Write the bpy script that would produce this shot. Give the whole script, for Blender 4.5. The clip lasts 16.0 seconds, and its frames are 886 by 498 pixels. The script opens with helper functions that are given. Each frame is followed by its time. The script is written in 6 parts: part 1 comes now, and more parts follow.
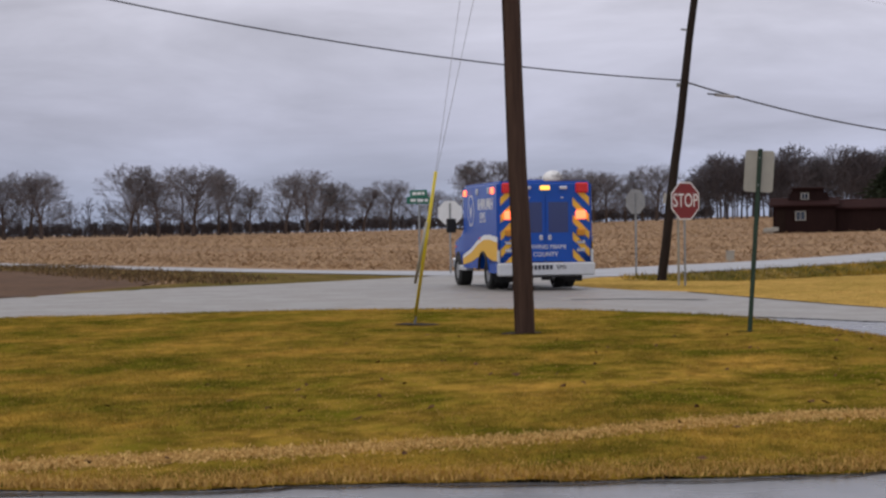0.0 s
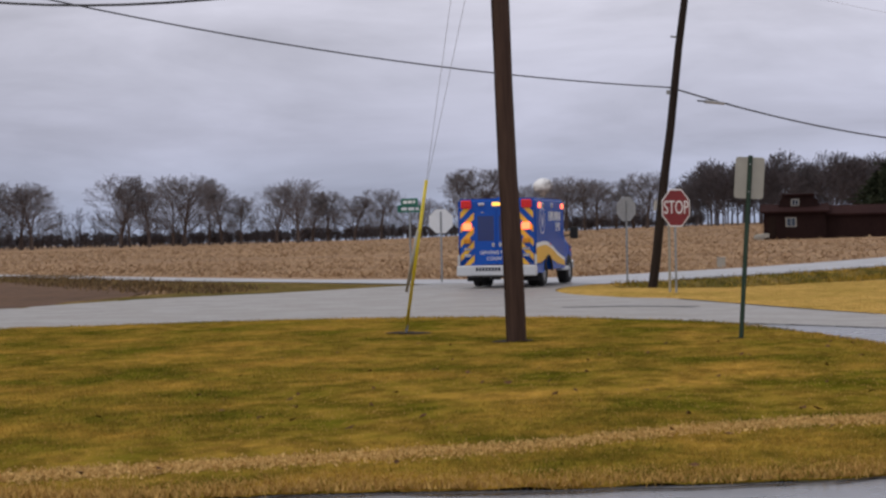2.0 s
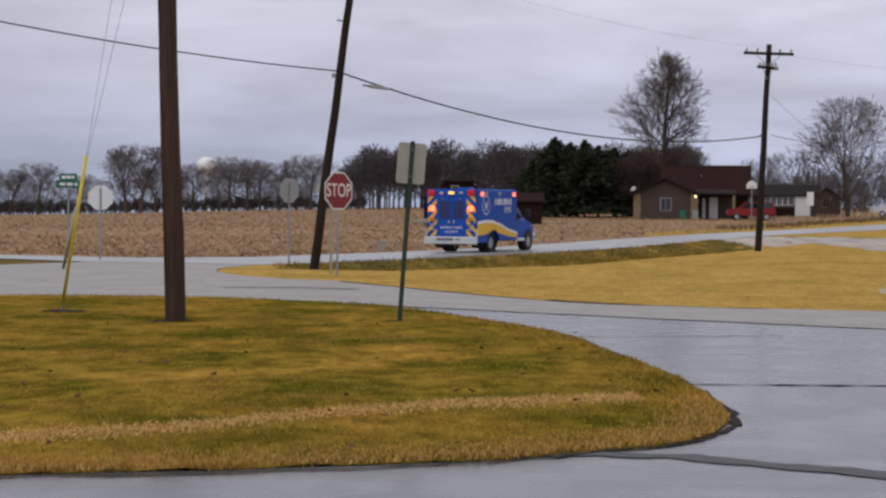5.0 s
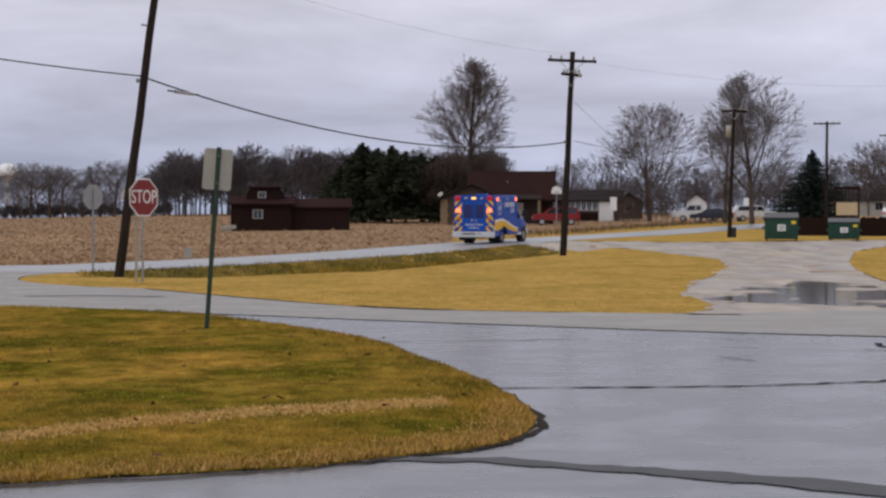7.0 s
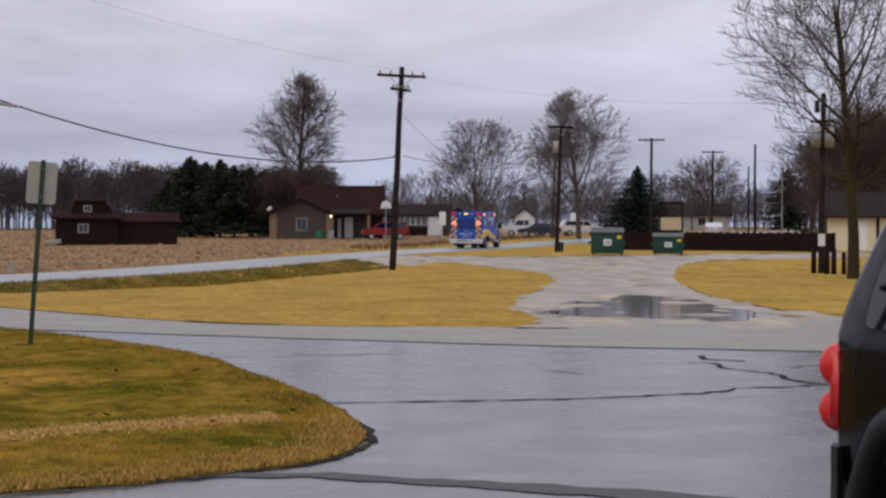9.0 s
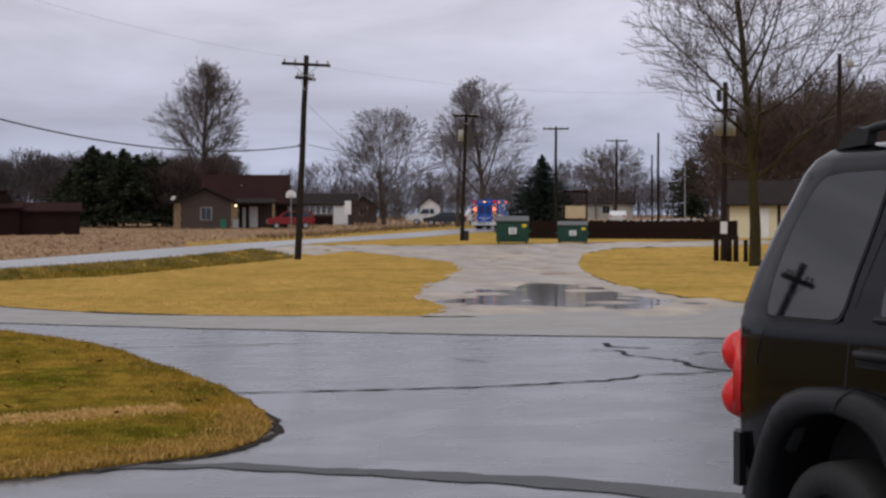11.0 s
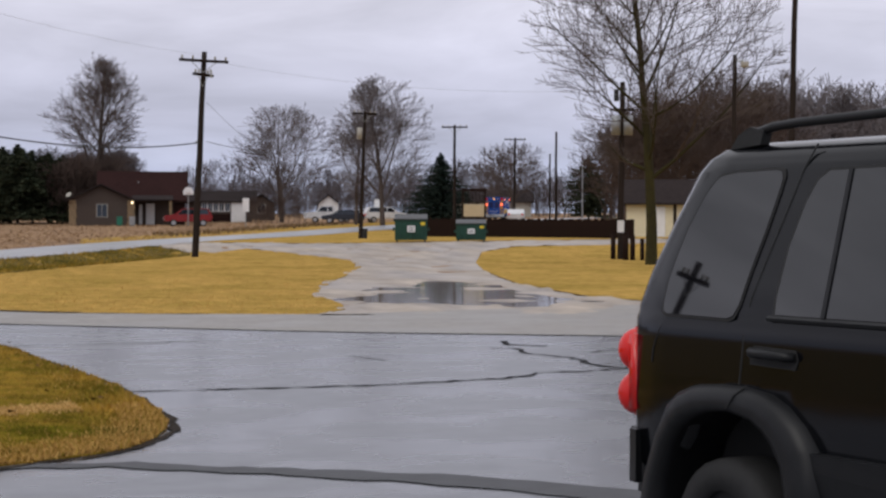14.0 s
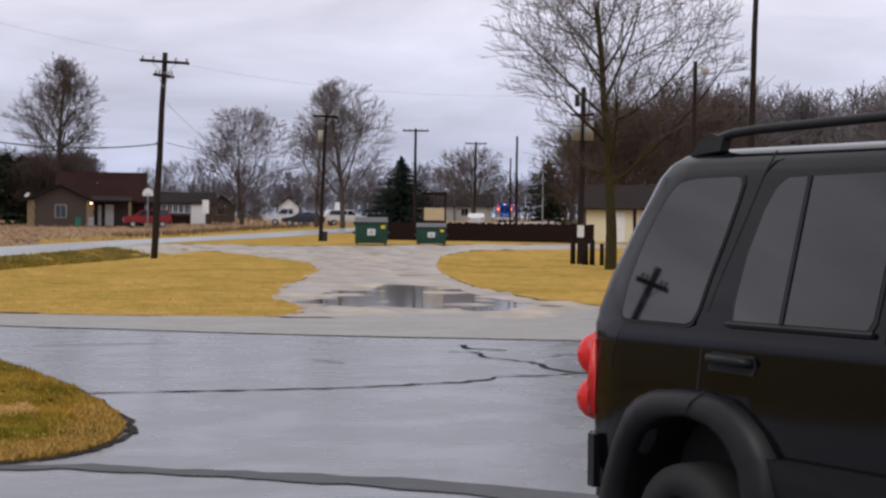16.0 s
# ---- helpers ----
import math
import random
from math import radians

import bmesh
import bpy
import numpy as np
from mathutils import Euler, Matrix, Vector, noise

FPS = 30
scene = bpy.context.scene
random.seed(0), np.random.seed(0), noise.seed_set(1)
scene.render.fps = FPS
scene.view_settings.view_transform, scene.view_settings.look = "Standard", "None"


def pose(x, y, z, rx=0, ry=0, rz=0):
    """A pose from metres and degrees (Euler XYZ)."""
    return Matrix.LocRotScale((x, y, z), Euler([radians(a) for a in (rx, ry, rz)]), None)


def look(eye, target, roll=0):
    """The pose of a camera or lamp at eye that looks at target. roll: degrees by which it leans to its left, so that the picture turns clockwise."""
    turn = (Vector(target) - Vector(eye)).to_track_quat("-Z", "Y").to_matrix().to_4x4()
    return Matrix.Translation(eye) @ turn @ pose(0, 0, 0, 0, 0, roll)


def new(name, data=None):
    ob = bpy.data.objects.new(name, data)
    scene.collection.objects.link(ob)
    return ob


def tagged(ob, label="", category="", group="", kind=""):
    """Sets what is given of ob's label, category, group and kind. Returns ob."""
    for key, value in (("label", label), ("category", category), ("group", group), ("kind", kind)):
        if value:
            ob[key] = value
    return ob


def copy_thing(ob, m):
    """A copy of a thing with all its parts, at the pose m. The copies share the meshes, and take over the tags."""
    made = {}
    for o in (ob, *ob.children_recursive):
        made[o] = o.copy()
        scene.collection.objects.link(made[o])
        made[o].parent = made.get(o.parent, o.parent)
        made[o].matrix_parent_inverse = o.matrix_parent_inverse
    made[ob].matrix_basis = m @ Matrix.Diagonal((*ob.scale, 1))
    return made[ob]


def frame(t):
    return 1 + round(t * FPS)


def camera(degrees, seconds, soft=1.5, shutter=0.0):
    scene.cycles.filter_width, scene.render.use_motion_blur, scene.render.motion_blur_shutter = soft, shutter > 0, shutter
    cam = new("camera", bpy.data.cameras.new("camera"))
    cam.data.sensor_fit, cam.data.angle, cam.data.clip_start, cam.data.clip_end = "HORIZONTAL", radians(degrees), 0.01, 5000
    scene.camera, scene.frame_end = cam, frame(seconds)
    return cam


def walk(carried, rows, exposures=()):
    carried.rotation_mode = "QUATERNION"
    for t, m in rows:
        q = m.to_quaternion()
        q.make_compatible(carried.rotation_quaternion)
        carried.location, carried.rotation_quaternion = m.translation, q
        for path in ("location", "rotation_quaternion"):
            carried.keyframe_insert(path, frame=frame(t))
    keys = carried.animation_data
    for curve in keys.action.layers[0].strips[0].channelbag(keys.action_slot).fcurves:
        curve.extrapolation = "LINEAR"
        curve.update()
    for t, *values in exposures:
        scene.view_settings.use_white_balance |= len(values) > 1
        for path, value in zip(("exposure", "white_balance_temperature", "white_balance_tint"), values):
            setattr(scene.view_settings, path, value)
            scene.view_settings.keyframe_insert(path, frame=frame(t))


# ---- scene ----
EYE = 1.5


def aim(yaw, pitch, roll):
    """Camera pose on its spot: degrees to the right of +y, up, and leaning right."""
    return pose(0, 0, EYE, 90 + pitch, 0, -yaw) @ pose(0, 0, 0, 0, 0, -roll)


EXPOSURES = [(0, 0.06), (5, 0.08), (9, 0.02), (12, -0.01), (12.6, 0.05), (14, 0.12), (15, 0.23), (16, 0.25)]
cam = camera(28.085, 16.0, soft=2.5)
walk(cam, [
    (0, aim(-11.190, -0.551, 0.704)),
    (0.5, aim(-11.270, -0.323, 0.646)),
    (1, aim(-11.388, -0.153, 0.418)),
    (1.5, aim(-11.299, -0.182, 0.803)),
    (2, aim(-10.897, -0.284, 1.049)),
    (2.5, aim(-9.997, -0.373, 1.115)),
    (3, aim(-8.499, -0.361, 0.455)),
    (3.5, aim(-6.329, -0.424, 0.067)),
    (4, aim(-4.586, -0.668, -0.172)),
    (4.5, aim(-2.229, -0.920, -0.146)),
    (5, aim(0.000, -0.956, -0.407)),
    (5.2, aim(0.556, -0.934, -0.390)),
    (7.3, aim(7.125, -0.717, -0.348)),
    (7.5, aim(7.699, -0.794, -0.505)),
    (8, aim(9.051, -0.547, -0.182)),
    (8.5, aim(10.505, -0.195, -0.351)),
    (9, aim(11.719, -0.252, -0.173)),
    (9.2, aim(12.071, -0.354, -0.018)),
    (11.3, aim(14.961, -0.631, 0.062)),
    (11.5, aim(15.074, -0.663, 0.103)),
    (12, aim(15.875, -0.705, -0.193)),
    (12.5, aim(15.939, -0.532, -0.262)),
    (13, aim(16.810, -0.490, -0.399)),
    (13.5, aim(17.440, -0.519, -0.468)),
    (14, aim(18.055, -0.669, -0.156)),
    (14.5, aim(18.755, -0.865, -0.044)),
    (15, aim(18.401, -0.897, -0.153)),
    (15.5, aim(19.088, -0.670, -0.423)),
    (16, aim(19.347, -0.543, -0.633)),
], EXPOSURES)

# ---- sky and sun ----
world = bpy.data.worlds.new("overcast_sky")
scene.world = world
world.use_nodes = True
wn, wl = world.node_tree.nodes, world.node_tree.links
wn.clear()
SUN_EL, SUN_AZ = 46.0, 240.0


def build_sky():
    out, bg = wn.new("ShaderNodeOutputWorld"), wn.new("ShaderNodeBackground")
    sky = wn.new("ShaderNodeTexSky")
    sky.sky_type, sky.sun_disc = "NISHITA", False
    sky.sun_elevation, sky.sun_rotation = radians(SUN_EL), radians(SUN_AZ)
    co = wn.new("ShaderNodeTexCoord")
    sep = wn.new("ShaderNodeSeparateXYZ")
    wl.new(co.outputs["Generated"], sep.inputs[0])
    ramp = wn.new("ShaderNodeValToRGB")
    wl.new(sep.outputs["Z"], ramp.inputs[0])
    el = ramp.color_ramp.elements
    el[0].position, el[0].color = 0.0, (0.365, 0.43, 0.60, 1)
    el[1].position, el[1].color = 0.06, (0.50, 0.508, 0.645, 1)
    for pos, c in ((0.03, (0.425, 0.455, 0.605)), (0.13, (0.655, 0.645, 0.755)), (0.35, (0.72, 0.715, 0.78)), (1.0, (0.88, 0.875, 0.92))):
        e = el.new(pos)
        e.color = (*c, 1)
    stretch = wn.new("ShaderNodeMapping")
    stretch.inputs["Scale"].default_value = (1.0, 1.0, 4.2)
    wl.new(co.outputs["Generated"], stretch.inputs[0])
    cloud = wn.new("ShaderNodeTexNoise")
    cloud.inputs["Scale"].default_value, cloud.inputs["Detail"].default_value, cloud.inputs["Roughness"].default_value = 5.2, 6.0, 0.55
    cloud.inputs["Distortion"].default_value = 0.35
    wl.new(stretch.outputs[0], cloud.inputs["Vector"])
    amount = wn.new("ShaderNodeMapRange")
    amount.inputs["From Min"].default_value, amount.inputs["From Max"].default_value = 0.30, 0.70
    amount.inputs["To Min"].default_value, amount.inputs["To Max"].default_value = 0.78, 1.22
    wl.new(cloud.outputs["Fac"], amount.inputs["Value"])
    scaled = wn.new("ShaderNodeVectorMath")
    scaled.operation = "SCALE"
    wl.new(ramp.outputs[0], scaled.inputs[0])
    glow = wn.new("ShaderNodeMath")
    glow.operation = "MULTIPLY_ADD"
    glow.inputs[1].default_value, glow.inputs[2].default_value = 0.22, 1.0
    wl.new(sep.outputs["X"], glow.inputs[0])
    both = wn.new("ShaderNodeMath")
    both.operation = "MULTIPLY"
    wl.new(glow.outputs[0], both.inputs[0])
    wl.new(amount.outputs[0], both.inputs[1])
    wl.new(both.outputs[0], scaled.inputs["Scale"])
    blue = wn.new("ShaderNodeVectorMath")
    blue.operation = "SCALE"
    blue.inputs["Scale"].default_value = 0.06
    wl.new(sky.outputs[0], blue.inputs[0])
    mix = wn.new("ShaderNodeMix")
    mix.data_type = "RGBA"
    mix.inputs["Factor"].default_value = 0.10
    wl.new(scaled.outputs[0], mix.inputs["A"])
    wl.new(blue.outputs[0], mix.inputs["B"])
    wl.new(mix.outputs["Result"], bg.inputs[0])
    bg.inputs[1].default_value = 1.0
    wl.new(bg.outputs[0], out.inputs[0])


build_sky()
sun = new("sun", bpy.data.lights.new("sun", "SUN"))
sun.data.energy, sun.data.angle, sun.data.color = 0.8, radians(35), (1.0, 0.96, 0.90)
sun.matrix_world = look((0, 0, 50), (math.sin(radians(SUN_AZ)) * -40, math.cos(radians(SUN_AZ)) * -40, 50 - 40 * math.tan(radians(SUN_EL))))


# ---- materials ----
def mat(name, a, b=None, scale=6.0, rough=0.8, bump=0.0, metal=0.0, fine=None, emit=0.0, rough2=None, spec=0.5, big=0.35, stretch=(1, 1, 1), bscale=None, detail=6.0):
    """A surface in two colours mixed by a fine and a broad noise, with relief."""
    m = bpy.data.materials.new(name)
    m.use_nodes = True
    n, l = m.node_tree.nodes, m.node_tree.links
    bs = n["Principled BSDF"]
    bs.inputs["Roughness"].default_value, bs.inputs["Metallic"].default_value = rough, metal
    bs.inputs["Specular IOR Level"].default_value = spec
    b = b or tuple(c * 0.72 for c in a)
    co, mp = n.new("ShaderNodeTexCoord"), n.new("ShaderNodeMapping")
    mp.inputs["Scale"].default_value = stretch
    l.new(co.outputs["Object"], mp.inputs[0])
    n1, n2 = n.new("ShaderNodeTexNoise"), n.new("ShaderNodeTexNoise")
    n1.inputs["Scale"].default_value, n1.inputs["Detail"].default_value, n1.inputs["Roughness"].default_value = scale, detail, 0.65
    n2.inputs["Scale"].default_value, n2.inputs["Detail"].default_value = scale * (fine or 0.11), 3.0
    l.new(mp.outputs[0], n1.inputs["Vector"])
    l.new(mp.outputs[0], n2.inputs["Vector"])
    f = n.new("ShaderNodeMath")
    f.operation = "MULTIPLY_ADD"
    f.inputs[1].default_value = 1.0 - big
    g = n.new("ShaderNodeMath")
    g.operation = "MULTIPLY"
    g.inputs[1].default_value = big
    l.new(n2.outputs["Fac"], g.inputs[0])
    l.new(n1.outputs["Fac"], f.inputs[0])
    l.new(g.outputs[0], f.inputs[2])
    mr = n.new("ShaderNodeMapRange")
    mr.inputs["From Min"].default_value, mr.inputs["From Max"].default_value = 0.34, 0.66
    l.new(f.outputs[0], mr.inputs["Value"])
    mx = n.new("ShaderNodeMix")
    mx.data_type = "RGBA"
    mx.inputs["A"].default_value, mx.inputs["B"].default_value = (*a, 1), (*b, 1)
    l.new(mr.outputs[0], mx.inputs["Factor"])
    l.new(mx.outputs["Result"], bs.inputs["Base Color"])
    if rough2 is not None:
        rr = n.new("ShaderNodeMapRange")
        rr.inputs["From Min"].default_value, rr.inputs["From Max"].default_value = 0.4, 0.6
        rr.inputs["To Min"].default_value, rr.inputs["To Max"].default_value = rough, rough2
        l.new(n2.outputs["Fac"], rr.inputs["Value"])
        l.new(rr.outputs[0], bs.inputs["Roughness"])
    if bump:
        bp = n.new("ShaderNodeBump")
        bp.inputs["Strength"].default_value, bp.inputs["Distance"].default_value = min(1.0, bump), 0.02 if bscale is None else bscale
        l.new(n1.outputs["Fac"], bp.inputs["Height"])
        l.new(bp.outputs[0], bs.inputs["Normal"])
    if emit:
        bs.inputs["Emission Color"].default_value = (*a, 1)
        bs.inputs["Emission Strength"].default_value = emit
    return m


def turf_mat(name, straw, green, patch, low=0.42, high=0.60, dark=0.75):
    """Winter turf: straw and green in broad patches, broken by blade-sized flecks, with the relief's shading put into
    the colour.
    """
    m = mat(name, straw, tuple(c * 0.62 for c in straw), 9.0, 0.95, 0.9, bscale=0.03, spec=0.0)
    n, l = m.node_tree.nodes, m.node_tree.links
    bs = n["Principled BSDF"]
    first = bs.inputs["Base Color"].links[0].from_socket
    co = n.new("ShaderNodeTexCoord")
    mp = n.new("ShaderNodeMapping")
    mp.inputs["Scale"].default_value = (1, 0.75, 1)
    l.new(co.outputs["Object"], mp.inputs[0])
    broad = n.new("ShaderNodeTexNoise")
    broad.inputs["Scale"].default_value, broad.inputs["Detail"].default_value, broad.inputs["Roughness"].default_value = patch, 7.0, 0.66
    l.new(mp.outputs[0], broad.inputs["Vector"])
    mr = n.new("ShaderNodeMapRange")
    mr.inputs["From Min"].default_value, mr.inputs["From Max"].default_value = low, high
    l.new(broad.outputs["Fac"], mr.inputs["Value"])
    fleck = n.new("ShaderNodeTexNoise")
    fleck.inputs["Scale"].default_value, fleck.inputs["Detail"].default_value = 26.0, 4.0
    l.new(co.outputs["Object"], fleck.inputs["Vector"])
    gm = n.new("ShaderNodeMix")
    gm.data_type = "RGBA"
    gm.inputs["A"].default_value, gm.inputs["B"].default_value = (*green, 1), (*(c * 0.55 for c in green), 1)
    l.new(fleck.outputs["Fac"], gm.inputs["Factor"])
    mx = n.new("ShaderNodeMix")
    mx.data_type = "RGBA"
    l.new(mr.outputs[0], mx.inputs["Factor"])
    l.new(first, mx.inputs["A"])
    l.new(gm.outputs["Result"], mx.inputs["B"])
    # streaky darker clumps: shading of the turf's relief painted into its colour
    clump, cm, cr = n.new("ShaderNodeTexNoise"), n.new("ShaderNodeMapping"), n.new("ShaderNodeMapRange")
    cm.inputs["Scale"].default_value = (0.8, 0.45, 1)
    clump.inputs["Scale"].default_value, clump.inputs["Detail"].default_value, clump.inputs["Roughness"].default_value = 4.5, 5.0, 0.7
    cr.inputs["From Min"].default_value, cr.inputs["From Max"].default_value = 0.40, 0.60
    cr.inputs["To Min"].default_value, cr.inputs["To Max"].default_value = dark, 1.1
    l.new(co.outputs["Object"], cm.inputs[0])
    l.new(cm.outputs[0], clump.inputs["Vector"])
    l.new(clump.outputs["Fac"], cr.inputs["Value"])
    tone = n.new("ShaderNodeVectorMath")
    tone.operation = "SCALE"
    l.new(mx.outputs["Result"], tone.inputs[0])
    l.new(cr.outputs[0], tone.inputs["Scale"])
    l.new(tone.outputs[0], bs.inputs["Base Color"])
    return m


def blade_mat(name, a, b, rough=0.85, patch=0.0):
    """Colour that differs from piece to piece of one mesh, and in broad patches if asked."""
    m = bpy.data.materials.new(name)
    m.use_nodes = True
    n, l = m.node_tree.nodes, m.node_tree.links
    bs = n["Principled BSDF"]
    bs.inputs["Roughness"].default_value, bs.inputs["Specular IOR Level"].default_value = rough, 0.05
    ge, mx = n.new("ShaderNodeNewGeometry"), n.new("ShaderNodeMix")
    mx.data_type = "RGBA"
    mx.inputs["A"].default_value, mx.inputs["B"].default_value = (*a, 1), (*b, 1)
    if patch:
        co, mp, broad = n.new("ShaderNodeTexCoord"), n.new("ShaderNodeMapping"), n.new("ShaderNodeTexNoise")
        mp.inputs["Scale"].default_value = (1, 0.75, 1)
        broad.inputs["Scale"].default_value, broad.inputs["Detail"].default_value, broad.inputs["Roughness"].default_value = patch, 7.0, 0.66
        l.new(co.outputs["Object"], mp.inputs[0])
        l.new(mp.outputs[0], broad.inputs["Vector"])
        mr, sm = n.new("ShaderNodeMapRange"), n.new("ShaderNodeMath")
        mr.inputs["From Min"].default_value, mr.inputs["From Max"].default_value = 0.36, 0.62
        sm.operation, sm.use_clamp = "MULTIPLY_ADD", True
        mr.inputs["To Min"].default_value, mr.inputs["To Max"].default_value = -0.25, 0.75
        l.new(broad.outputs["Fac"], mr.inputs["Value"])
        l.new(ge.outputs["Random Per Island"], sm.inputs[0])
        sm.inputs[1].default_value = 0.5
        l.new(mr.outputs[0], sm.inputs[2])
        l.new(sm.outputs[0], mx.inputs["Factor"])
    else:
        l.new(ge.outputs["Random Per Island"], mx.inputs["Factor"])
    l.new(mx.outputs["Result"], bs.inputs["Base Color"])
    return m


def glass_mat(name, tint, rough=0.03):
    m = mat(name, tint, tuple(c * 0.9 for c in tint), 3.0, rough, 0.0)
    m.node_tree.nodes["Principled BSDF"].inputs["Specular IOR Level"].default_value = 1.0
    return m


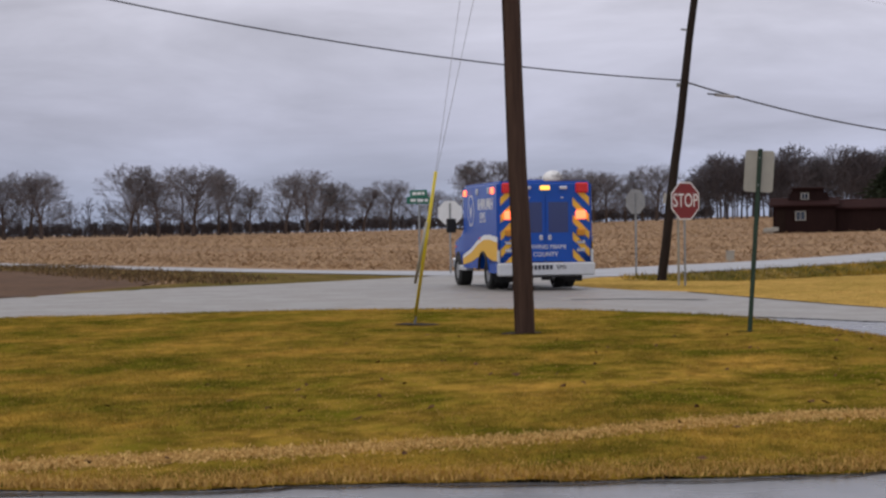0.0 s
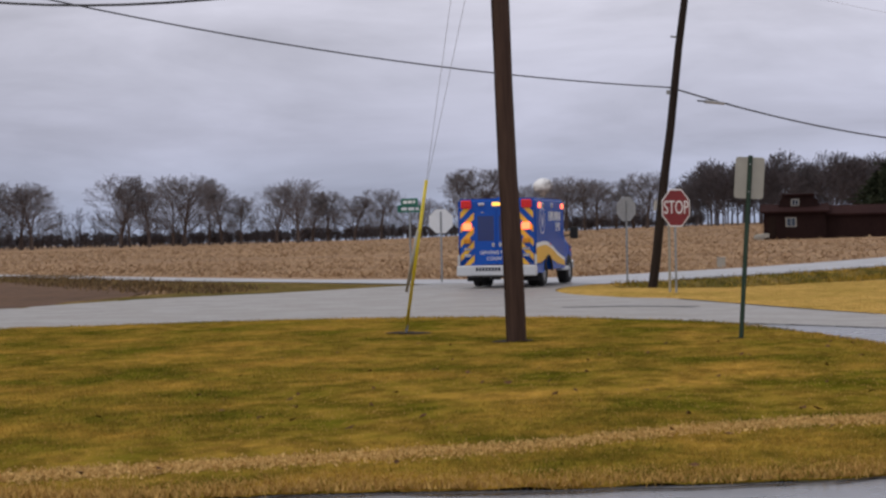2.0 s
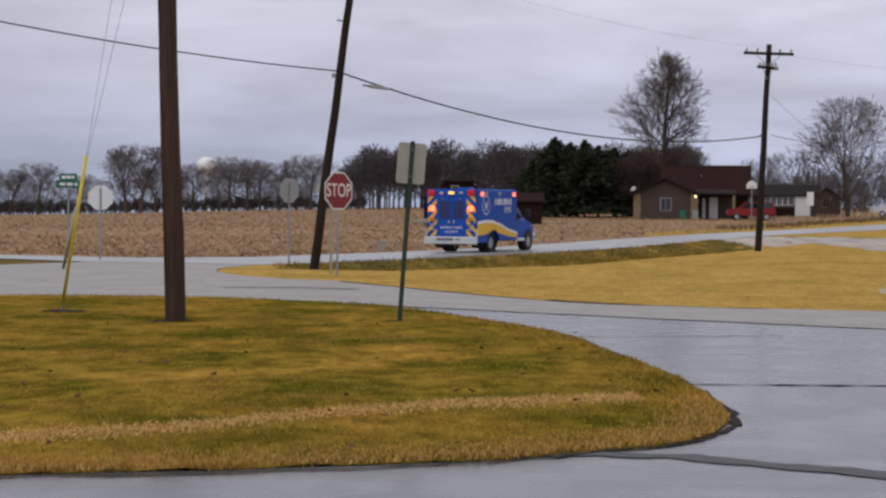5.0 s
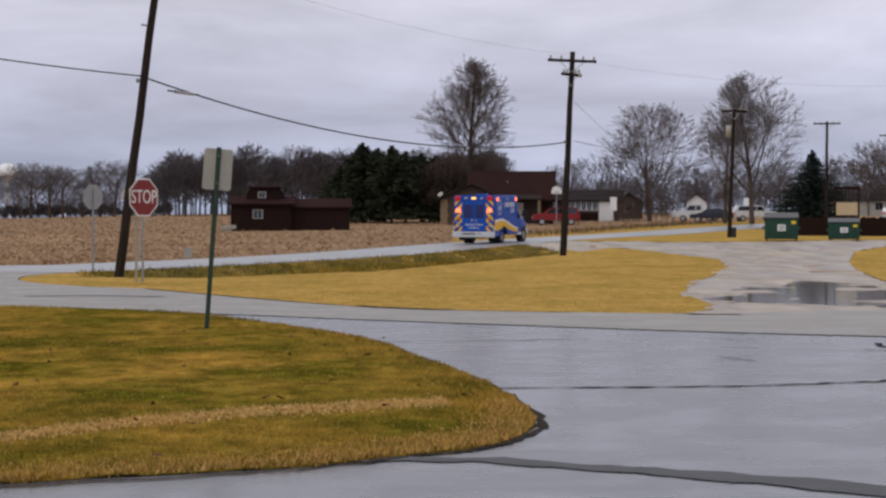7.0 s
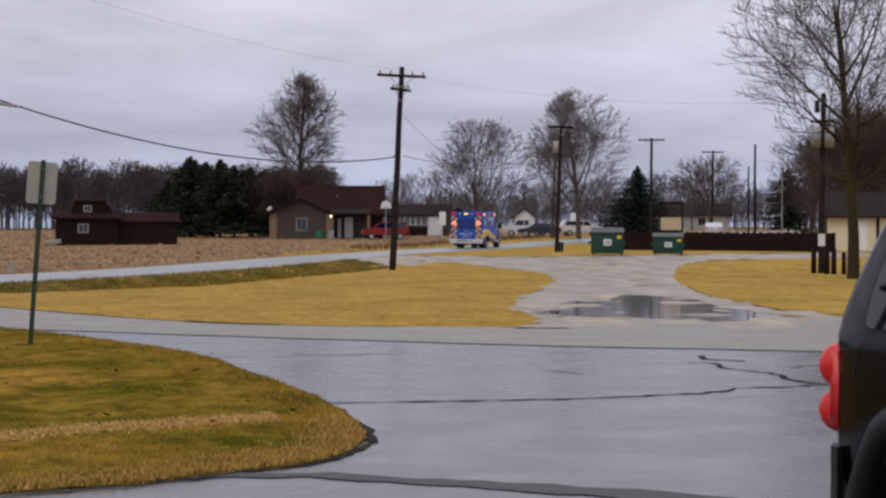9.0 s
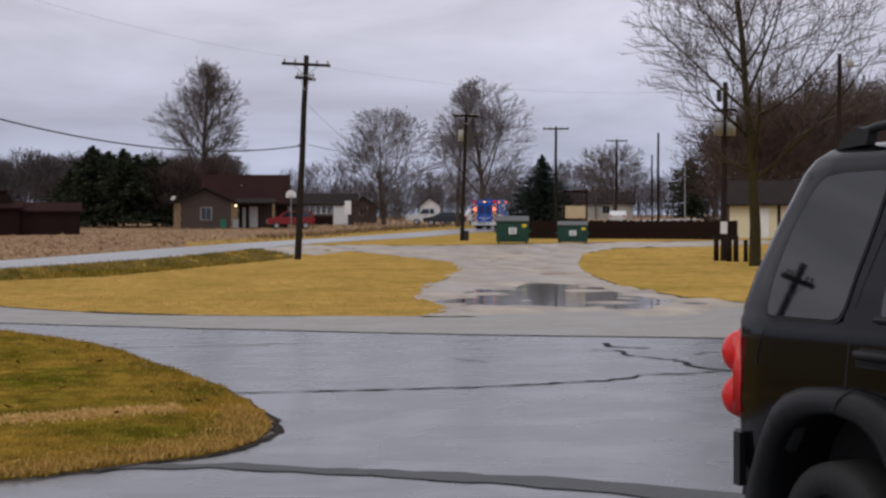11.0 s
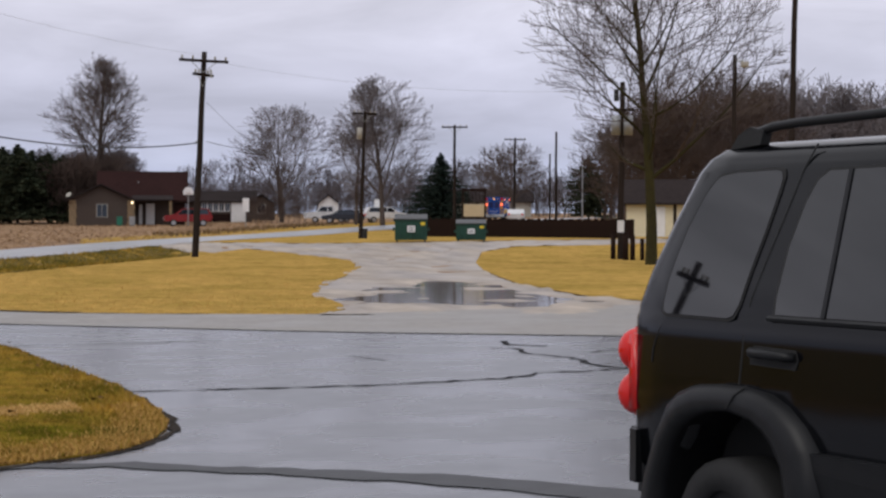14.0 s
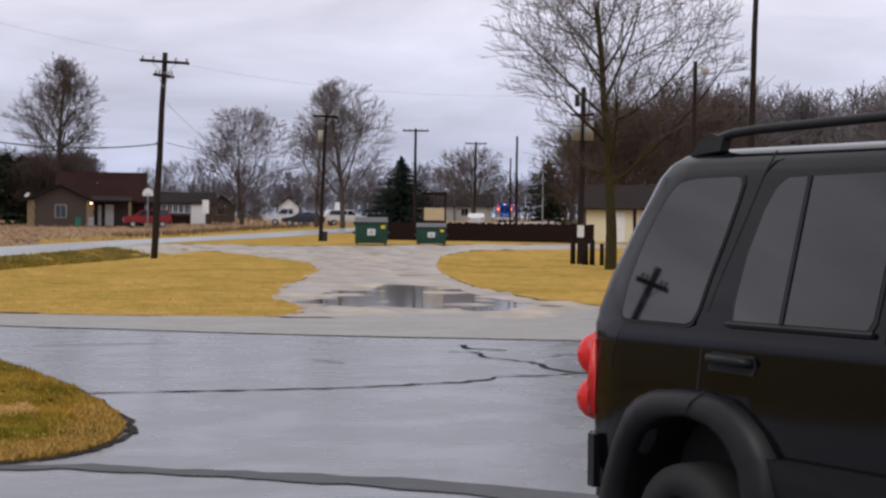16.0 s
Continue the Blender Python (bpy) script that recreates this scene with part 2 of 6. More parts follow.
M = {
    "field": mat("corn_stubble_soil", (0.38, 0.24, 0.135), (0.165, 0.102, 0.060), 1.3, 0.95, 1.0, bscale=0.08, big=0.5, stretch=(0.22, 1.0, 1), spec=0.1),
    "dirt": mat("bare_brown_soil", (0.150, 0.086, 0.052), (0.072, 0.044, 0.030), 1.4, 0.95, 1.0, bscale=0.08, spec=0.1),
    "turf": turf_mat("island_turf", (0.45, 0.255, 0.048), (0.150, 0.130, 0.013), 0.6, 0.32, 0.62, 0.55),
    "lawn": turf_mat("dormant_lawn", (0.58, 0.365, 0.105), (0.38, 0.265, 0.062), 0.4, 0.42, 0.68),
    "ditchgrass": turf_mat("ditch_grass", (0.28, 0.195, 0.070), (0.110, 0.098, 0.026), 0.5, 0.38, 0.62, 0.5),
    "road": mat("worn_grey_asphalt", (0.295, 0.272, 0.25), (0.185, 0.172, 0.16), 7.0, 0.62, 0.35, rough2=0.45, bscale=0.01),
    "main": mat("wet_pale_asphalt", (0.30, 0.30, 0.31), (0.23, 0.23, 0.24), 4.0, 0.42, 0.3, rough2=0.30, bscale=0.008),
    "wet": mat("wet_dark_asphalt", (0.150, 0.155, 0.172), (0.088, 0.091, 0.102), 3.2, 0.33, 0.35, rough2=0.22, bscale=0.006, fine=0.3, big=0.5),
    "tar": mat("black_tar_seal", (0.016, 0.016, 0.018), (0.009, 0.009, 0.010), 8.0, 0.85, 0.5, spec=0.12),
    "stain": mat("darker_damp_asphalt", (0.060, 0.062, 0.068), (0.034, 0.035, 0.039), 5.0, 0.6, 0.4, spec=0.35),
    "gravel": mat("wet_pale_gravel", (0.47, 0.395, 0.32), (0.125, 0.092, 0.066), 0.75, 0.6, 1.0, rough2=0.36, bscale=0.09, big=0.4, fine=0.4, stretch=(1.5, 0.42, 1), detail=8.0),
    "mud": mat("dark_mud", (0.042, 0.032, 0.024), (0.018, 0.014, 0.011), 6.0, 0.9, 1.0, bscale=0.04, spec=0.1),
    "water": mat("puddle_water", (0.17, 0.145, 0.115), (0.11, 0.092, 0.075), 1.5, 0.08, 0.05, bscale=0.004),
    "pole": mat("creosoted_pole_wood", (0.088, 0.054, 0.041), (0.040, 0.025, 0.020), 5.0, 0.9, 0.6, stretch=(3, 3, 0.25), spec=0.08),
    "oldpole": mat("dark_pole_wood", (0.036, 0.026, 0.022), (0.018, 0.0140, 0.0120), 5.0, 0.9, 0.6, stretch=(3, 3, 0.25), spec=0.08),
    "steel": mat("galvanised_steel", (0.36, 0.37, 0.38), (0.26, 0.27, 0.28), 8.0, 0.5, 0.1, metal=0.5),
    "signback": mat("sign_back_aluminium", (0.37, 0.35, 0.30), (0.30, 0.285, 0.25), 5.0, 0.55, 0.1),
    "white": mat("white_paint", (0.80, 0.80, 0.80), (0.68, 0.68, 0.68), 3.0, 0.45),
    "stopred": mat("sign_red", (0.20, 0.006, 0.010), (0.16, 0.005, 0.008), 3.0, 0.4),
    "signgreen": mat("sign_green", (0.012, 0.155, 0.095), (0.010, 0.12, 0.075), 3.0, 0.4),
    "postgreen": mat("green_channel_post", (0.020, 0.052, 0.030), (0.012, 0.032, 0.020), 9.0, 0.6, 0.2),
    "yellow": mat("yellow_plastic", (0.74, 0.58, 0.03), (0.60, 0.46, 0.03), 4.0, 0.5),
    "black": mat("black_rubber", (0.018, 0.018, 0.019), (0.012, 0.012, 0.012), 9.0, 0.8, 0.3),
    "wire": mat("black_cable", (0.020, 0.020, 0.022), None, 3.0, 0.7),
    "thinwire": mat("grey_steel_strand", (0.42, 0.42, 0.45), None, 3.0, 0.6),
    "bark": mat("grey_brown_bark", (0.115, 0.090, 0.076), (0.060, 0.047, 0.041), 7.0, 0.95, 0.6, spec=0.1),
    "twig": mat("brown_twigs", (0.120, 0.090, 0.078), (0.075, 0.056, 0.050), 2.0, 0.95, spec=0.1),
    # Distance haze put into the bark colour: paler and greyer than near bark.
    "hazebark": mat("far_bark_with_haze", (0.185, 0.163, 0.166), (0.120, 0.105, 0.108), 2.0, 0.95, spec=0.1),
    "moss": mat("mossy_bark", (0.052, 0.046, 0.015), (0.028, 0.024, 0.015), 4.0, 0.95, 0.7, spec=0.1),
    "russet": mat("russet_twigs", (0.105, 0.074, 0.062), (0.062, 0.046, 0.040), 2.0, 0.95, spec=0.1),
    "rough": turf_mat("rough_verge_grass", (0.24, 0.165, 0.065), (0.125, 0.105, 0.032), 0.5, 0.40, 0.60),
    "needle": blade_mat("dark_needles", (0.020, 0.029, 0.018), (0.048, 0.052, 0.030)),
    "bluenee": blade_mat("spruce_needles", (0.016, 0.028, 0.024), (0.034, 0.046, 0.036)),
    "woods": blade_mat("far_wood_twigs", (0.070, 0.060, 0.064), (0.120, 0.104, 0.108)),
    "grassy": blade_mat("winter_blades", (0.43, 0.262, 0.045), (0.098, 0.092, 0.010), patch=0.6),
    "straw": blade_mat("straw_blades", (0.56, 0.35, 0.115), (0.38, 0.225, 0.06)),
    "lawnstraw": blade_mat("lawn_straw_blades", (0.58, 0.375, 0.12), (0.42, 0.265, 0.075)),
    "wornstraw": blade_mat("worn_straw_blades", (0.66, 0.43, 0.17), (0.48, 0.30, 0.105)),
    "stubble": blade_mat("corn_stubble_stalks", (0.47, 0.32, 0.19), (0.20, 0.125, 0.072)),
    "weed": blade_mat("dead_weeds", (0.22, 0.14, 0.065), (0.07, 0.05, 0.03)),
    "leaf": blade_mat("dead_leaves", (0.07, 0.035, 0.018), (0.12, 0.06, 0.028)),
    "blue": mat("ambulance_blue", (0.003, 0.072, 0.40), (0.003, 0.064, 0.36), 2.0, 0.25, spec=0.4),
    "navy": glass_mat("tinted_rear_window", (0.006, 0.022, 0.13), 0.12),
    "gold": mat("gold_reflective", (0.80, 0.45, 0.035), (0.70, 0.39, 0.03), 5.0, 0.45),
    "silver": mat("bright_diamond_plate", (0.62, 0.63, 0.65), (0.50, 0.52, 0.54), 20.0, 0.42, 0.2, metal=0.25),
    "chrome": mat("chrome", (0.70, 0.71, 0.73), None, 3.0, 0.2, metal=1.0),
    "litred": mat("lit_red_lamp", (1.0, 0.16, 0.06), (1.0, 0.20, 0.08), 3.0, 0.3, emit=2.6),
    "redlens": mat("red_lamp_lens", (0.70, 0.018, 0.014), (0.58, 0.014, 0.012), 6.0, 0.12),
    "amberlens": mat("amber_lamp_lens", (0.62, 0.26, 0.015), (0.52, 0.20, 0.012), 6.0, 0.2),
    "litamber": mat("lit_amber_lamp", (1.0, 0.52, 0.08), None, 3.0, 0.3, emit=1.6),
    "jeep": mat("black_car_paint", (0.0034, 0.0038, 0.0052), (0.0024, 0.0027, 0.0036), 1.5, 0.12, spec=0.34),
    "plastic": mat("grey_black_plastic", (0.011, 0.0115, 0.013), (0.007, 0.0075, 0.0085), 14.0, 0.42, 0.2, bscale=0.003, spec=0.28),
    "glass": glass_mat("dark_tinted_glass", (0.004, 0.0045, 0.006), 0.02),
    "carred": mat("red_car_paint", (0.26, 0.014, 0.016), None, 3.0, 0.25),
    "carwhite": mat("white_car_paint", (0.72, 0.73, 0.75), None, 3.0, 0.25),
    "cardark": mat("dark_car_paint", (0.025, 0.030, 0.045), None, 3.0, 0.25),
    "bin": mat("green_bin_paint", (0.012, 0.075, 0.052), (0.008, 0.050, 0.036), 4.0, 0.5, 0.2),
    "binlid": mat("grey_bin_lid", (0.065, 0.068, 0.070), (0.045, 0.047, 0.05), 4.0, 0.6),
    "brownwall": mat("brown_board_siding", (0.070, 0.050, 0.040), (0.048, 0.034, 0.028), 3.0, 0.85, 0.3, stretch=(1, 1, 6)),
    "shedwall": mat("dark_brown_siding", (0.028, 0.015, 0.0135), (0.017, 0.0095, 0.009), 3.0, 0.95, 0.3, spec=0.05, stretch=(4, 4, 1)),
    "brownroof": mat("brown_shingles", (0.034, 0.0155, 0.0145), (0.022, 0.0105, 0.010), 3.0, 0.95, 0.5, spec=0.05),
    "greyroof": mat("grey_brown_shingles", (0.036, 0.028, 0.027), (0.024, 0.019, 0.019), 3.0, 0.95, 0.5, spec=0.05),
    "stone": mat("tan_field_stone", (0.30, 0.21, 0.12), (0.16, 0.115, 0.07), 2.5, 0.9, 0.6),
    "cream": mat("cream_siding", (0.72, 0.66, 0.46), (0.62, 0.56, 0.39), 1.5, 0.7, 0.1, stretch=(1, 1, 8)),
    "fence": mat("weathered_dark_fence", (0.028, 0.017, 0.0135), (0.015, 0.0095, 0.008), 3.0, 0.95, 0.4, spec=0.05, stretch=(4, 4, 0.5)),
    "tan": mat("tan_sign_board", (0.52, 0.42, 0.27), (0.44, 0.35, 0.22), 2.0, 0.7),
    "porch": mat("lit_porch_lamp", (1.0, 0.80, 0.50), None, 2.0, 0.4, emit=2.5),
    "hub": mat("steel_wheel", (0.55, 0.56, 0.58), (0.40, 0.41, 0.43), 12.0, 0.35, metal=0.7),
}


# ---- mesh helpers ----
def finish(name, bm, material, parent=None, smooth=False):
    me = bpy.data.meshes.new(name)
    bm.to_mesh(me)
    bm.free()
    me.materials.append(M[material])
    if smooth:
        me.shade_smooth()
    ob = new(name, me)
    ob.parent = parent
    return ob


def part(name, bm, material, parent, label="", smooth=False):
    ob = finish(name, bm, material, parent, smooth)
    return tagged(ob, label)


def thing(name, m, label, category, group="", kind=""):
    ob = new(name)
    ob.matrix_basis = m
    return tagged(ob, label, category, group, kind)


def box(x0, x1, y0, y1, z0, z1, bevel=0.0, bm=None, seg=1):
    """A block, its edges rounded."""
    b = bmesh.new()
    v = [b.verts.new(p) for p in ((x0, y0, z0), (x1, y0, z0), (x1, y1, z0), (x0, y1, z0), (x0, y0, z1), (x1, y0, z1), (x1, y1, z1), (x0, y1, z1))]
    for q in ((3, 2, 1, 0), (4, 5, 6, 7), (0, 1, 5, 4), (1, 2, 6, 5), (2, 3, 7, 6), (3, 0, 4, 7)):
        b.faces.new([v[i] for i in q])
    if bevel:
        bmesh.ops.bevel(b, geom=b.edges[:], offset=bevel, segments=seg, affect="EDGES")
    return merge(bm, b)


def merge(bm, b):
    if bm is None:
        return b
    me = bpy.data.meshes.new("join")
    b.to_mesh(me)
    b.free()
    bm.from_mesh(me)
    bpy.data.meshes.remove(me)
    return bm


def rod(a, b, r0, r1=None, seg=8, bm=None, caps=True):
    """A tapered round bar from a to b."""
    bm = bm or bmesh.new()
    a, b = Vector(a), Vector(b)
    r1 = r0 if r1 is None else r1
    d = (b - a).normalized()
    s = d.orthogonal().normalized()
    t = d.cross(s)
    ring = []
    for p, r in ((a, r0), (b, r1)):
        ring.append([bm.verts.new(p + (s * math.cos(k * math.tau / seg) + t * math.sin(k * math.tau / seg)) * r) for k in range(seg)])
    for k in range(seg):
        bm.faces.new((ring[0][k], ring[0][(k + 1) % seg], ring[1][(k + 1) % seg], ring[1][k]))
    if caps:
        bm.faces.new(ring[0][::-1])
        bm.faces.new(ring[1])
    return bm


def tube(points, r, seg=6, bm=None):
    """A bent round bar through the points."""
    bm = bm or bmesh.new()
    pts = [Vector(p) for p in points]
    last = None
    for i, p in enumerate(pts):
        d = (pts[min(i + 1, len(pts) - 1)] - pts[max(i - 1, 0)]).normalized()
        s = d.cross(Vector((0.13, 0.27, 0.95))).normalized()
        t = d.cross(s)
        ring = [bm.verts.new(p + (s * math.cos(k * math.tau / seg) + t * math.sin(k * math.tau / seg)) * r) for k in range(seg)]
        if last:
            for k in range(seg):
                bm.faces.new((last[k], last[(k + 1) % seg], ring[(k + 1) % seg], ring[k]))
        else:
            bm.faces.new(ring[::-1])
        last = ring
    bm.faces.new(last)
    return bm


def slab(pts, depth, bm=None, place=None):
    """A flat outline in (u, v) given thickness; place maps (u, v, w) to the thing's space."""
    bm = bm or bmesh.new()
    place = place or (lambda u, v, w: (u, v, w))
    top = [bm.verts.new(place(u, v, depth)) for u, v in pts]
    low = [bm.verts.new(place(u, v, 0)) for u, v in pts]
    bm.faces.new(top)
    bm.faces.new(low[::-1])
    for i in range(len(pts)):
        j = (i + 1) % len(pts)
        bm.faces.new((low[i], low[j], top[j], top[i]))
    return bm


def raw(name, verts, faces, material, parent=None):
    me = bpy.data.meshes.new(name)
    me.from_pydata(verts, [], faces)
    me.materials.append(M[material])
    ob = new(name, me)
    ob.parent = parent
    return ob


def letters(text, size, material, parent, m, name="lettering", depth=0.003, wide=1.0):
    cu = bpy.data.curves.new(name, "FONT")
    cu.body, cu.size, cu.align_x, cu.align_y, cu.extrude = text, size, "CENTER", "CENTER", depth
    tmp = bpy.data.objects.new(name, cu)
    scene.collection.objects.link(tmp)
    me = bpy.data.meshes.new_from_object(tmp.evaluated_get(bpy.context.evaluated_depsgraph_get()))
    bpy.data.objects.remove(tmp)
    me.transform(Matrix.Diagonal((wide, 1, 1, 1)))
    me.materials.clear()
    me.materials.append(M[material])
    ob = new(name, me)
    ob.parent, ob.matrix_basis = parent, m
    return ob


def octagon(r):
    return [(r * math.cos(radians(22.5 + 45 * k)), r * math.sin(radians(22.5 + 45 * k))) for k in range(8)]


# ---- the lie of the land ----
ROAD_P, ROAD_D, ROAD_N = (0.3, 73.6), (0.465, 0.885), (0.885, -0.465)


def terrain(x, y):
    s = 0.465 * x + 0.885 * y
    v = (s - 77) / 8
    z = 0.019 * 8 * (math.log1p(math.exp(v)) if v < 40 else v)
    if s > 200:
        z -= 0.006 * (s - 200)
    if s > 420:
        z -= 0.0115 * (s - 420)
    w = min(max((x + 110) / 110, 0), 1)
    z *= 0.5 + 0.5 * w * w * (3 - 2 * w)
    z += 0.38 * math.exp(-((x - 30) ** 2 + (y - 92) ** 2) / 512)
    along = (x - ROAD_P[0]) * ROAD_D[0] + (y - ROAD_P[1]) * ROAD_D[1]
    off = (x - ROAD_P[0]) * ROAD_N[0] + (y - ROAD_P[1]) * ROAD_N[1]
    e = abs(off - 6.6) / 3.4
    if e < 1 and -22 < along < 26:
        fade = min(1, (24 - abs(along - 2)) / 7)
        z -= 0.62 * fade * (1 - e * e) ** 2
    return z


def at(az, d):
    """A spot on the ground by its bearing from the camera and its distance."""
    x, y = d * math.sin(radians(az)), d * math.cos(radians(az))
    return x, y, terrain(x, y)


def stand(x, y, turn=0.0, sink=0.0):
    return pose(x, y, terrain(x, y) - sink, 0, 0, turn)


def facing(az, d, sink=0.0):
    """A pose on the ground whose -y side faces the camera."""
    x, y, z = at(az, d)
    return pose(x, y, z - sink, 0, 0, -az)


def curve(pts, n=6, closed=True):
    """Catmull-Rom through the points."""
    out, k = [], len(pts)
    for i in range(k if closed else k - 1):
        p = [pts[(i + j) % k] if closed else pts[min(max(i + j, 0), k - 1)] for j in (-1, 0, 1, 2)]
        for q in range(n):
            t = q / n
            out.append(tuple(0.5 * (2 * p[1][c] + (p[2][c] - p[0][c]) * t + (2 * p[0][c] - 5 * p[1][c] + 4 * p[2][c] - p[3][c]) * t * t + (3 * p[1][c] - p[0][c] - 3 * p[2][c] + p[3][c]) * t ** 3) for c in (0, 1)))
    if not closed:
        out.append(tuple(pts[-1]))
    return out


def ragged(pts, amount, scale=1.3):
    return [(x + amount * noise.noise((x * scale, y * scale, 3.1)), y + amount * 1.6 * noise.noise((x * scale, y * scale, 8.7))) for x, y in pts]


def sheet(name, pts, material, lift, step, label, category, relief=0.0, brim=None, ruts=False):
    """A patch of ground cover draped over the land."""
    from mathutils.geometry import tessellate_polygon
    bm = bmesh.new()
    v = [bm.verts.new((x, y, 0)) for x, y in pts]
    for tri in tessellate_polygon([[Vector((x, y, 0)) for x, y in pts]]):
        try:
            bm.faces.new([v[i] for i in tri])
        except ValueError:
            pass
    for axis in (0, 1):
        lo, hi = min(p[axis] for p in pts), max(p[axis] for p in pts)
        for k in range(math.ceil(lo / step), math.floor(hi / step) + 1):
            no = [0, 0, 0]
            no[axis] = 1
            co = [0, 0, 0]
            co[axis] = k * step
            bmesh.ops.bisect_plane(bm, geom=bm.verts[:] + bm.edges[:] + bm.faces[:], plane_co=co, plane_no=no, dist=1e-5)
    for q in bm.verts:
        if ruts:
            u, w = 0.92 * q.co.x - 0.39 * q.co.y, 0.39 * q.co.x + 0.92 * q.co.y
            sunk = basin(q.co.x, q.co.y)
            q.co.z = terrain(q.co.x, q.co.y) + lift + relief * (noise.noise((u * 1.5, w * 0.16, 5)) + 0.7 * noise.noise((u * 0.9, w * 0.9, 2)) + 0.65 * noise.noise((u * 2.2, w * 0.7, 9))) - 0.034 * sunk
            continue
        q.co.z = terrain(q.co.x, q.co.y) + lift + (relief * noise.noise((q.co.x * 1.1, q.co.y * 1.1, 5)) if relief else 0)
    if brim is not None:
        rim = np.array(pts)
        for q in bm.verts:
            near = float(np.min(np.hypot(rim[:, 0] - q.co.x, rim[:, 1] - q.co.y)))
            q.co.z -= (lift - brim) * max(0.0, 1 - near / 0.6) ** 2
    bmesh.ops.recalc_face_normals(bm, faces=bm.faces[:])
    if bm.faces and sum(fc.normal.z for fc in bm.faces) < 0:
        bmesh.ops.reverse_faces(bm, faces=bm.faces[:])
    ob = finish(name, bm, material, smooth=True)
    return tagged(ob, label, category, kind="structure")


def ribbon(pts, width):
    """The outline of a strip along a line."""
    left, right = [], []
    for i, p in enumerate(pts):
        a, b = pts[max(i - 1, 0)], pts[min(i + 1, len(pts) - 1)]
        d = math.hypot(b[0] - a[0], b[1] - a[1]) or 1
        w = width[i] if isinstance(width, (list, tuple)) else width
        nx, ny = -(b[1] - a[1]) / d * w / 2, (b[0] - a[0]) / d * w / 2
        left.append((p[0] + nx, p[1] + ny))
        right.append((p[0] - nx, p[1] - ny))
    return left + right[::-1]


def inside(x, y, poly):
    hit, j = False, len(poly) - 1
    for i in range(len(poly)):
        if (poly[i][1] > y) != (poly[j][1] > y) and x < (poly[j][0] - poly[i][0]) * (y - poly[i][1]) / (poly[j][1] - poly[i][1]) + poly[i][0]:
            hit = not hit
        j = i
    return hit


def ground_sheet():
    xs = [-2600, -1500, -800, -450, -300, -220, -170, -140, -120] + [-110 + 2 * k for k in range(35)] + [-40 + k * 0.75 for k in range(107)] + [40.5 + 2 * k for k in range(55)] + [152, 165, 190, 230, 300, 450, 800, 1500, 2600]
    ys = [-900, -400, -200, -100, -50, -20, -5, 2, 6] + [8 + k * 0.75 for k in range(120)] + [98 + 2 * k for k in range(60)] + [222, 235, 255, 280, 320, 380, 450, 600, 900, 1600, 3200]
    verts = [(x, y, terrain(x, y) if math.hypot(x, y) < 420 else min(terrain(x, y), 2.0)) for y in ys for x in xs]
    w = len(xs)
    faces = [(j * w + i, j * w + i + 1, (j + 1) * w + i + 1, (j + 1) * w + i) for j in range(len(ys) - 1) for i in range(w - 1)]
    ob = raw("ground", verts, faces, "field")
    ob.data.shade_smooth()
    return tagged(ob, "brown harvested corn field with pale stubble", "field", kind="structure")


ground_sheet()
ISLAND = ragged(curve([(-30, 8.0), (-12, 8.6), (-4.5, 9.52), (-2.6, 10.0), (-0.6, 10.45), (0.4, 10.88), (1.15, 11.33), (1.62, 11.8), (1.98, 12.45), (2.16, 13.3), (2.2, 15.2), (2.12, 17.2), (1.85, 19.9), (1.55, 22.6), (0.95, 24.9), (0.0, 27.6), (-1.0, 29.8), (-2.2, 31.2), (-4.1, 32.3), (-6.3, 32.7), (-8.9, 32.5), (-11.4, 31.3), (-14.0, 29.8), (-20, 26.5), (-32, 20)], 5), 0.07, 1.7)
sheet("lawn", ISLAND, "turf", 0.07, 0.75, "patchy green and straw-coloured winter turf between two pavements", "lawn", 0.0, 0.036)
sheet("parking_lot", [(-34, -16), (-34, 10.5), (-12, 11), (-1, 12.9), (1.0, 16), (0.6, 22), (-1.6, 30.6), (2.9, 28.3), (5.9, 26.0), (7.3, 25.0), (10.7, 23.2), (24.6, 15.4), (24.6, -16)], "wet", 0.03, 1.5, "wet dark asphalt driveway with tar-sealed cracks", "driveway")
ROAD_B = curve([(24, 14), (10, 22.1), (6.7, 23.9), (5.3, 24.9), (2.3, 27.2), (-0.2, 29.3), (-1.4, 30.1)], 4, False) + [(-2.2, 30.6), (-6, 31.5), (-12, 30), (-22, 25), (-40, 15), (-52, 24), (-30, 34)]
ROAD_B += curve([(-18.6, 39.0), (-17.3, 45.5), (-14.7, 50.0), (-11.8, 57.0)], 4, False)
ROAD_B += [(-9, 64), (-4.2, 60.5)]
ROAD_B += curve([(-5.6, 55.8), (-6.35, 52.6), (-6.3, 49.2), (-5.5, 45.9), (-3.9, 42.9), (-2.4, 41.4), (0.2, 35.5), (2.2, 31.7), (4.2, 30.2), (7.4, 29.1)], 4, False) + [(12, 30.5), (14.6, 31.4), (26, 24.5)]
sheet("road", ragged(ROAD_B, 0.06), "road", 0.042, 1.5, "worn grey asphalt side road, damp", "road")


def along_road(s, off):
    bend = 0.0006 * max(0, s - 40) ** 2
    return ROAD_P[0] + ROAD_D[0] * s + ROAD_N[0] * (off + bend), ROAD_P[1] + ROAD_D[1] * s + ROAD_N[1] * (off + bend)


